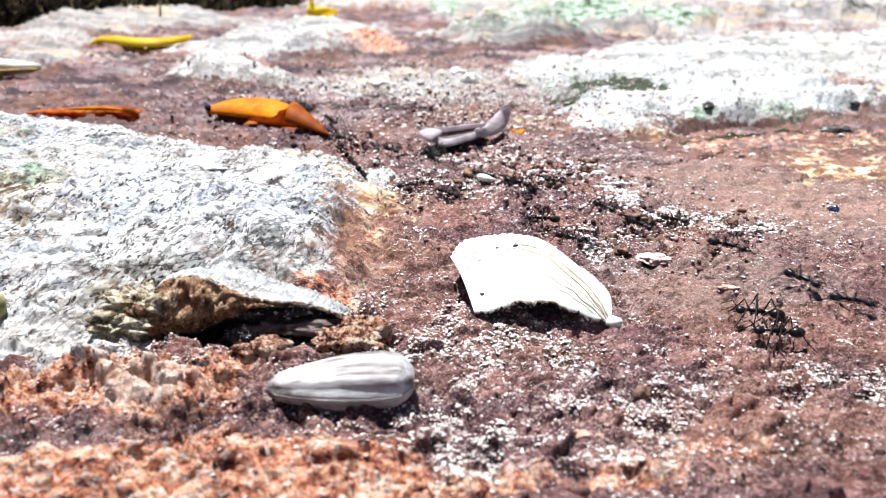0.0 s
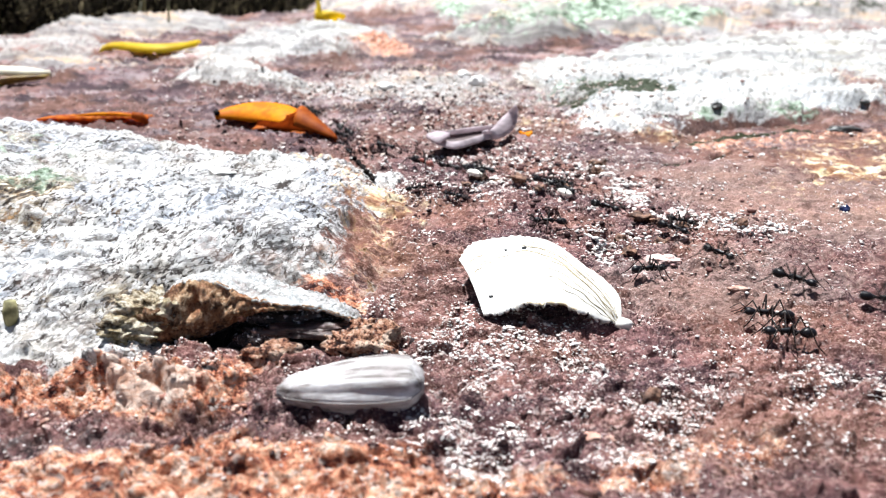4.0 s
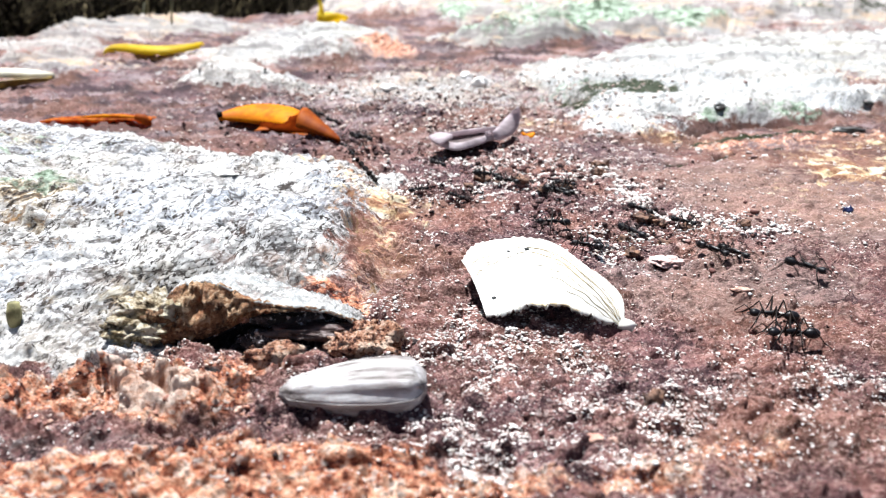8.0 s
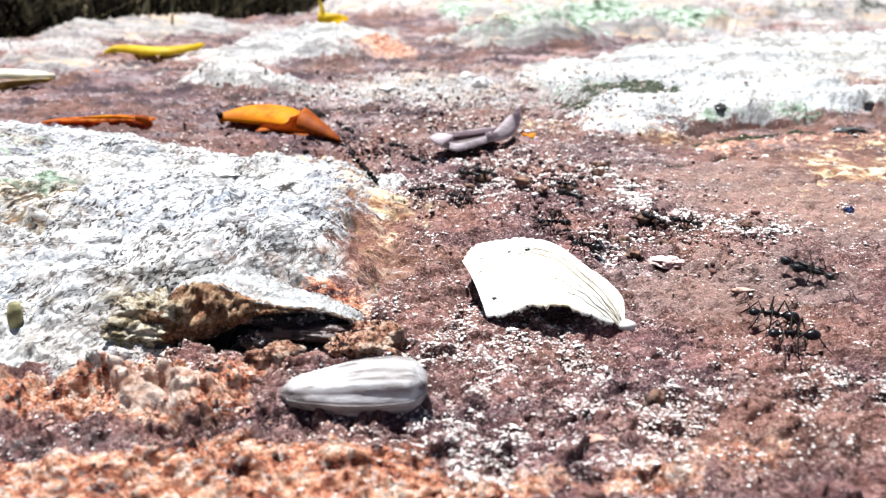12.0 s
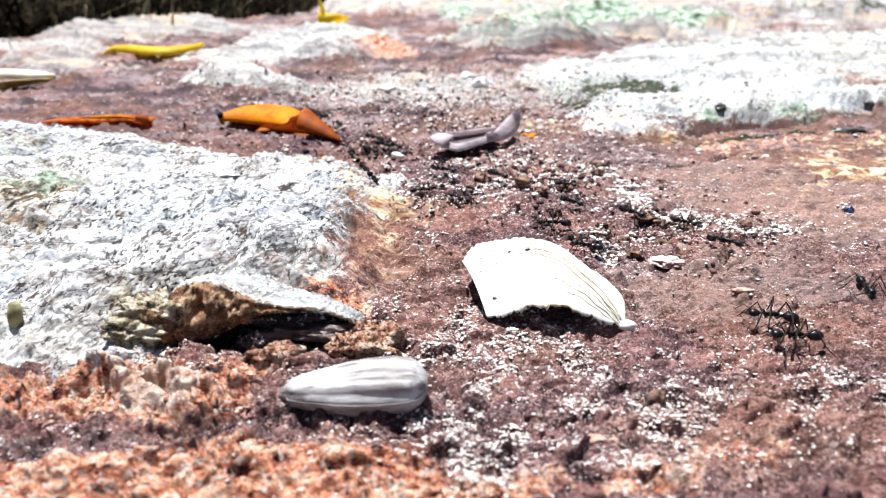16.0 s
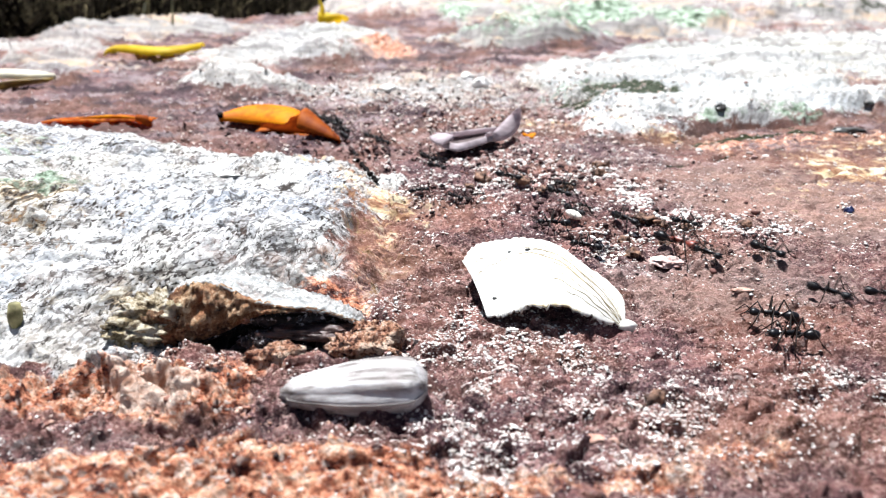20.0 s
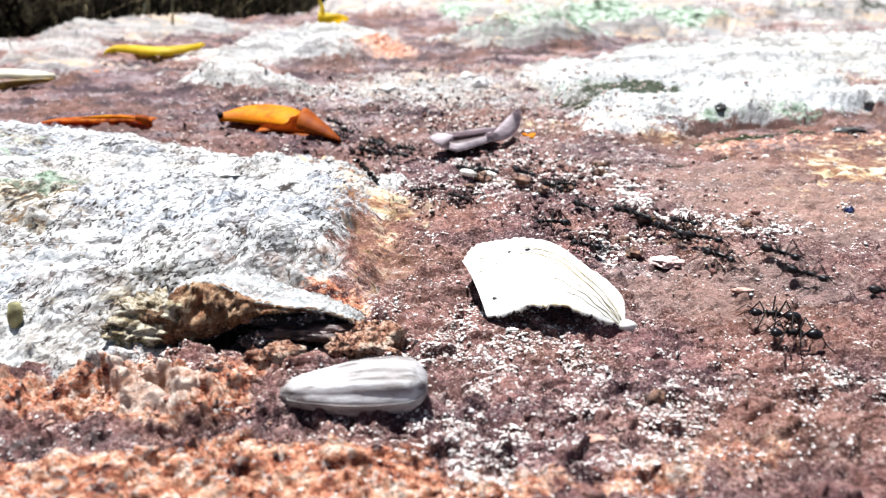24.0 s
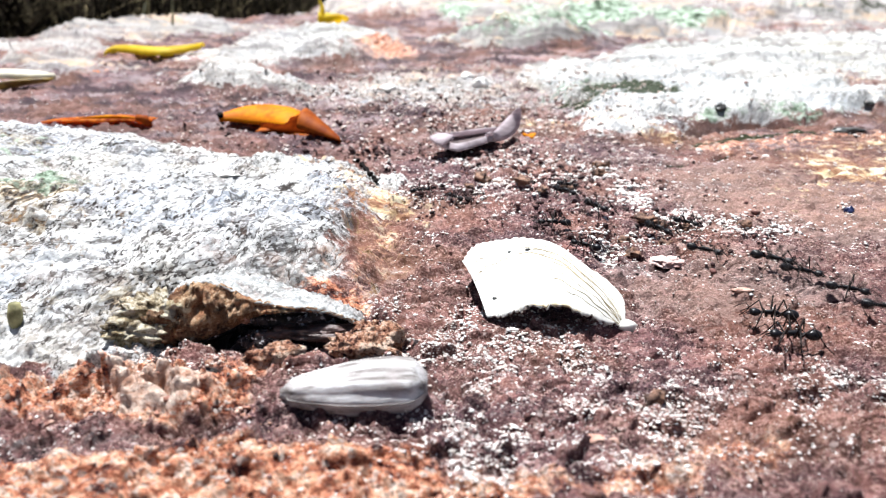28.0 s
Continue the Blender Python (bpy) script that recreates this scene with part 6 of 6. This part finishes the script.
def ellipsoid(name, c, r, sides=12, stack=8, taper=0.0):
    loops = []
    for i in range(1, stack):
        a = math.pi * i / stack
        k = math.sin(a)
        t = 1 + taper * math.cos(a)
        loops.append([(c[0] - r[0] * math.cos(a), c[1] + r[1] * k * t * math.cos(q), c[2] + r[2] * k * t * math.sin(q)) for q in (2 * math.pi * j / sides for j in range(sides))])
    return rings(name, loops)


def build_ant(kind):
    """An ant of about 6 mm heading along +x, on its Empty at the ground."""
    red = kind == "red"
    mat = M_ANTRED if red else M_ANT
    label = {"black": "slender black ant with long legs on the rock", "red": "large reddish-brown soldier ant on the trail", "pupa": "black ant carrying a white pupa below its body"}[kind]
    ant = thing("ant", (0, 0, 0), label, "ant", "trail of ants")
    k = 0.001
    head = part("head", ellipsoid("head", (2.05 * k, 0, 1.42 * k), (0.76 * k, 0.64 * k, 0.52 * k), taper=-0.15), mat, ant)
    for s in (-1, 1):
        part("eye", ellipsoid("eye", (2.25 * k, s * 0.46 * k, 1.55 * k), (0.10 * k, 0.07 * k, 0.10 * k), 6, 5), M_ANT, head)
        part("mandible", tube("mandible", [(2.6 * k, s * 0.28 * k, 1.3 * k), (2.95 * k, s * 0.26 * k, 1.2 * k), (3.1 * k, s * 0.04 * k, 1.15 * k)], [0.11 * k, 0.08 * k, 0.03 * k], 6), mat, head)
    loops = []
    for i in range(11):
        s = i / 10
        r = 0.12 + 0.25 * math.sin(math.pi * min(1, s * 0.8 + 0.2)) ** 1.2
        z = 1.38 + 0.20 * math.sin(math.pi * s) + 0.06 * math.sin(9 * s)
        loops.append([((-1.0 + 2.45 * s) * k, r * 0.85 * k * math.cos(q), (z + r * math.sin(q)) * k) for q in (2 * math.pi * j / 10 for j in range(10))])
    part("thorax", rings("thorax", loops), mat, ant)
    part("waist", ellipsoid("waist", (-1.28 * k, 0, 1.42 * k), (0.30 * k, 0.20 * k, 0.26 * k), 8, 6), mat, ant)
    gaster = part("gaster", ellipsoid("gaster", (-2.35 * k, 0, 1.38 * k), (1.02 * k, 0.68 * k, 0.66 * k), 14, 10, 0.1), M_ANT, ant)
    for i, x in enumerate((-1.85, -2.3, -2.75)):
        rr = math.sqrt(max(0.0, 1 - ((x + 2.35) / 0.98) ** 2))
        lp = [(x * k, 0.695 * k * rr * math.cos(q), (1.38 + 0.675 * rr * math.sin(q)) * k) for q in (2 * math.pi * j / 14 for j in range(15))]
        part("band", tube("band", lp, 0.022 * k, 4), M_ANTLEG, gaster)
    legs = []
    for x, s, way in LEGS:
        c, d = math.cos(radians(way)), math.sin(radians(way))
        reach, knee = (4.3, 1.55) if abs(way) > 100 else ((3.7, 1.95) if abs(way) > 60 else (3.5, 1.35))
        pts = [(0, 0, 0), (0.35 * c * k, 0.35 * d * k, -0.05 * k), (reach * 0.38 * c * k, reach * 0.38 * d * k, knee * k), (reach * 0.74 * c * k, reach * 0.74 * d * k, -0.45 * k), (reach * c * k, reach * d * k, -1.24 * k)]
        leg = part("leg", tube("leg", pts, [0.14 * k, 0.15 * k, 0.11 * k, 0.08 * k, 0.05 * k], 6), M_ANTLEG, ant, at=(x * k, s * 0.26 * k, 1.26 * k))
        legs.append(leg)
    for s in (-1, 1):
        pts = [(0, 0, 0), (0.75 * k, s * 0.65 * k, 0.55 * k), (1.35 * k, s * 0.75 * k, 0.1 * k), (1.95 * k, s * 0.65 * k, -0.35 * k)]
        part("antenna", tube("antenna", pts, [0.07 * k, 0.06 * k, 0.05 * k, 0.05 * k], 6), M_ANTLEG, ant, at=(2.5 * k, s * 0.2 * k, 1.6 * k))
    if kind == "pupa":
        part("pupa", ellipsoid("pupa", (0.7 * k, -0.80 * k, 0.85 * k), (2.25 * k, 0.86 * k, 0.80 * k), 14, 10), M_PUPA, ant, "cream-white pupa held below the body")
    return ant


ANT_KINDS = {k: build_ant(k) for k in ("black", "red", "pupa")}
SPARE = dict(ANT_KINDS)


def new_ant(kind, size=1.0):
    """The first of a kind is the pattern itself, the others are copies."""
    ant = SPARE.pop(kind) if kind in SPARE else copy_thing(ANT_KINDS[kind], pose(0, 0, 0))
    ant.scale = (size, size, size)
    return ant


TRAIL = spline([(-0.0600, 0.2200, 0), (-0.0520, 0.2200, 0), (-0.0440, 0.2180, 0), (-0.0370, 0.2130, 0), (-0.0300, 0.2020, 0), (-0.0245, 0.1900, 0), (-0.0160, 0.1770, 0), (-0.0065, 0.1665, 0), (0.0007, 0.1577, 0.0000), (0.0114, 0.1499, 0.0000), (0.0222, 0.1378, 0.0000), (0.0296, 0.1261, 0.0000), (0.0352, 0.1182, 0.0000), (0.0396, 0.1115, 0.0000), (0.0435, 0.1087, 0.0000),
                (0.0467, 0.1049, 0.0000), (0.0497, 0.1011, 0.0000), (0.0529, 0.0981, 0.0000), (0.0558, 0.0953, 0.0000), (0.0579, 0.0913, 0.0000), (0.080, 0.080, 0), (0.110, 0.062, 0), (0.160, 0.040, 0), (0.230, 0.010, 0), (0.300, -0.03, 0)], 420)
TRAIL = [Vector((p[0], p[1], 0)) for p in TRAIL]
ALONG = np.concatenate([[0.0], np.cumsum([(b - a).length for a, b in zip(TRAIL, TRAIL[1:])])])
TX, TY = np.array([p.x for p in TRAIL]), np.array([p.y for p in TRAIL])
TZ = relief(TX, TY)[0]
MARK = float(ALONG[np.argmin((TX - (0.0508, 0.1000, 0.0000)[0]) ** 2 + (TY - (0.0508, 0.1000, 0.0000)[1]) ** 2)])


def on_trail(s, aside):
    x, y = np.interp(s, ALONG, TX), np.interp(s, ALONG, TY)
    x2, y2 = np.interp(s + 0.002, ALONG, TX), np.interp(s + 0.002, ALONG, TY)
    a = math.atan2(y2 - y, x2 - x)
    return x - math.sin(a) * aside, y + math.cos(a) * aside, math.degrees(a)


def stand(x, y):
    """Height for an ant: the mean of the ground below its body and feet, and a little more."""
    return 0.25 * sum(ground_at(x + a, y + b) for a, b in ((-0.002, 0), (0.002, 0), (0, -0.0015), (0, 0.0015))) + 0.0005


# seconds at which each ant passes the mark at the trail's near end, with its kind where it is not black
PASSES = [-0.45, -0.2, 0.3, 0.8, 1.3, 1.78, (2.3, "pupa"), 2.65, 3.08, 3.45, 3.9, 4.3, 4.75, 5.2, (5.62, "pupa"), 5.95, 6.2, (6.38, "pupa"), 6.6, (6.77, "red"), 7.2, 7.93, 8.28, 8.4, 8.77, 8.98, 9.52, 9.68,
          10.14, 10.52, 10.97, 11.88, 11.95, 12.95, 13.5, 14.2, 14.63, 15.03, 15.73, 16.4, 17.02, 17.43, 18.23, 18.78, (19.12, "pupa"), 19.35, 19.5, 19.68, 20.2, 20.36, (20.62, "red"), 20.92, (21.37, "pupa"), 21.68,
          22.15, 22.6, 23.08, 23.5, 23.9, 24.1, 24.3, 24.5, 24.72, 25.05, 25.2, 25.45, 25.85, 26.0, (26.22, "pupa"), (26.63, "pupa"), 27.0, 27.18, 27.5, 27.65, 27.93, 28.1, 28.45, 28.8, 29.2, 29.6]


ENTRIES = [e if isinstance(e, tuple) else (e, "black") for e in PASSES]
WALKERS = [new_ant(kind, 1.25 if kind == "red" else 0.90 + 0.18 * ((n * 37) % 100) / 100) for n, (when, kind) in enumerate(ENTRIES)]


def step_legs(ant, start, stop, phase, rng):
    """Alternating tripods of swinging legs between two times."""
    legs = [o for o in ant.children if o.name.startswith("leg")]
    legs.sort(key=lambda o: (round(o.location.y * 1e4) < 0, -o.location.x))
    times = np.arange(start, stop, 0.1)
    for k, leg in enumerate(legs):
        tripod = (k + (k // 3)) % 2
        rest = Matrix.Translation(leg.location)
        rows = [(0.0, rest)]
        for i, t in enumerate(times):
            if t <= 0.02 or t >= 27.97:
                continue
            up = (i + tripod + phase) % 2
            side = 1 if leg.location.y > 0 else -1
            rows.append((float(t), rest @ pose(0, 0, 0, side * (8 if up else 0), 0, side * (-17 if up else 17))))
        rows.append((28.0, rest))
        if len(rows) > 3:
            walk(leg, rows)


def trail_ant(number, when, kind):
    rng = random.Random(number * 7 + 3)
    speed = rng.uniform(0.026, 0.031)
    aside = max(-0.0055, min(0.0055, rng.gauss(0, 0.0026)))
    s_first, s_last = rng.uniform(0.0, 0.022), ALONG[-1] - rng.uniform(0.0, 0.12)
    hide = (s_first, rng.uniform(-0.003, 0.004))
    ant = WALKERS[number]
    rows, walking = [], []
    stops = [k * 0.2 for k in range(141)]
    last_state = None
    for t in stops:
        s = MARK + speed * (t - when)
        state = 0 if s < s_first else (2 if s > s_last else 1)
        sc = min(max(s, s_first), s_last)
        near = smooth(np.array((sc - s_first) / 0.03))
        a = hide[1] * (1 - near) + aside * near + 0.0005 * math.sin(sc * 400 + number)
        x, y, yaw = on_trail(sc, float(a))
        if state == 1:
            walking.append(t)
            yaw += 9 * math.sin(sc * 260 + number * 1.7)
        if state == last_state and state != 1 and t < 28.0:
            continue
        last_state = state
        shown = 0.05 < y < 0.25 and abs(x) < 0.6 * y
        z = stand(x, y) if shown else float(np.interp(sc, ALONG, TZ))
        rows.append((t, pose(x, y, z + 0.0001, 0, 0, yaw)))
    if rows[-1][0] < 28.0:
        rows.append((28.0, rows[-1][1]))
    walk(ant, rows)
    if walking:
        t_in = max(walking[0], when - 5.0)
        step_legs(ant, max(0.0, t_in), min(28.0, min(walking[-1], when + 1.0)), number % 2, rng)


# ants that stay where they are, shifting a little: plan position, heading, size and, where it is not 0, the second at which they leave for the trail
RESTING = [((0.0418, 0.0845), 165, 0.98, 0), ((0.0413, 0.0776), 176, 0.98, 0), ((0.0188, 0.1194), 172, 0.92, 0), ((0.0024, 0.1356), 130, 0.72, 0), ((-0.0045, 0.1394), 20, 0.7, 0), ((0.0253, 0.1449), -30, 0.75, 0), ((0.0419, 0.1206), -40, 0.78, 0),
           ((-0.0244, 0.1800), -62, 0.56, 17.2), ((-0.0214, 0.1690), -68, 0.56, 20.4)]


RESTERS = [new_ant("black", size) for _, _, size, _ in RESTING]
STRAY = new_ant("black", 0.85)


def resting_ant(number, place, yaw, size, leave):
    rng = random.Random(900 + number)
    x, y = place
    g = stand(x, y)
    ant = RESTERS[number]
    rows = []
    t = 0.0
    while t < (leave or 28.0):
        rows.append((t, pose(x + rng.gauss(0, 0.00012), y + rng.gauss(0, 0.00012), g, 0, 0, yaw + rng.gauss(0, 2.5))))
        t += rng.uniform(0.8, 2.0)
    if leave:
        s = float(ALONG[np.argmin((TX + 0.0010) ** 2 + (TY - 0.1595) ** 2)])
        bx, by, turn = on_trail(s, 0.0)
        for k in range(1, 5):
            v = k / 5
            px, py = x + (bx - x) * v, y + (by - y) * v
            rows.append((leave + 1.4 * v, pose(px, py, stand(px, py), 0, 0, yaw + (turn - yaw) * v)))
        t = leave + 1.4
        while t < 28.0:
            px, py, turn = on_trail(s + 0.028 * (t - leave - 1.4), 0.0005)
            rows.append((t, pose(px, py, stand(px, py) if abs(px) < 0.6 * py else 0.0, 0, 0, turn)))
            t += 0.25
    rows = [r for k, r in enumerate(rows) if k == 0 or r[0] - rows[k - 1][0] > 0.05]
    rows.append((28.0, rows[-1][1]))
    walk(ant, rows)
    for o in ant.children:
        if o.name.startswith(("leg", "antenna")):
            rest = Matrix.Translation(o.location)
            rows, t = [], 0.0
            amount = 12 if o.name.startswith("antenna") else 6
            while t < 28.0:
                rows.append((t, rest @ pose(0, 0, 0, rng.gauss(0, amount * 0.5), rng.gauss(0, amount * 0.5), rng.gauss(0, amount))))
                t += rng.uniform(0.4, 1.5)
            rows.append((28.0, rows[-1][1]))
            walk(o, rows)


def wandering_ant():
    """Strays off the trail behind the shell, waits, and goes back to stay beside the shell."""
    ant = STRAY
    way = [(0.0, (0.0224, 0.1107), -40), (0.7, (0.0228, 0.1054), -25), (1.2, (0.0262, 0.1035), -10), (1.7, (0.0303, 0.0996), 5), (3.5, (0.0307, 0.0992), 10), (5.5, (0.0305, 0.0996), 60),
           (5.9, (0.0277, 0.1009), 120), (6.4, (0.0245, 0.1035), 150), (7.0, (0.0229, 0.1077), 165), (9.0, (0.0227, 0.1092), 140), (15.0, (0.0226, 0.1092), 150), (28.0, (0.0224, 0.1092), 142)]
    walk(ant, [(t, pose(*p, stand(*p), 0, 0, yaw)) for t, p, yaw in way])
    step_legs(ant, 0.1, 1.8, 0, random.Random(1))


def motions():
    for number, (when, kind) in enumerate(ENTRIES):
        trail_ant(number, when, kind)
    for number, (place, yaw, size, leave) in enumerate(RESTING):
        resting_ant(number, place, yaw, size, leave)
    wandering_ant()


motions()
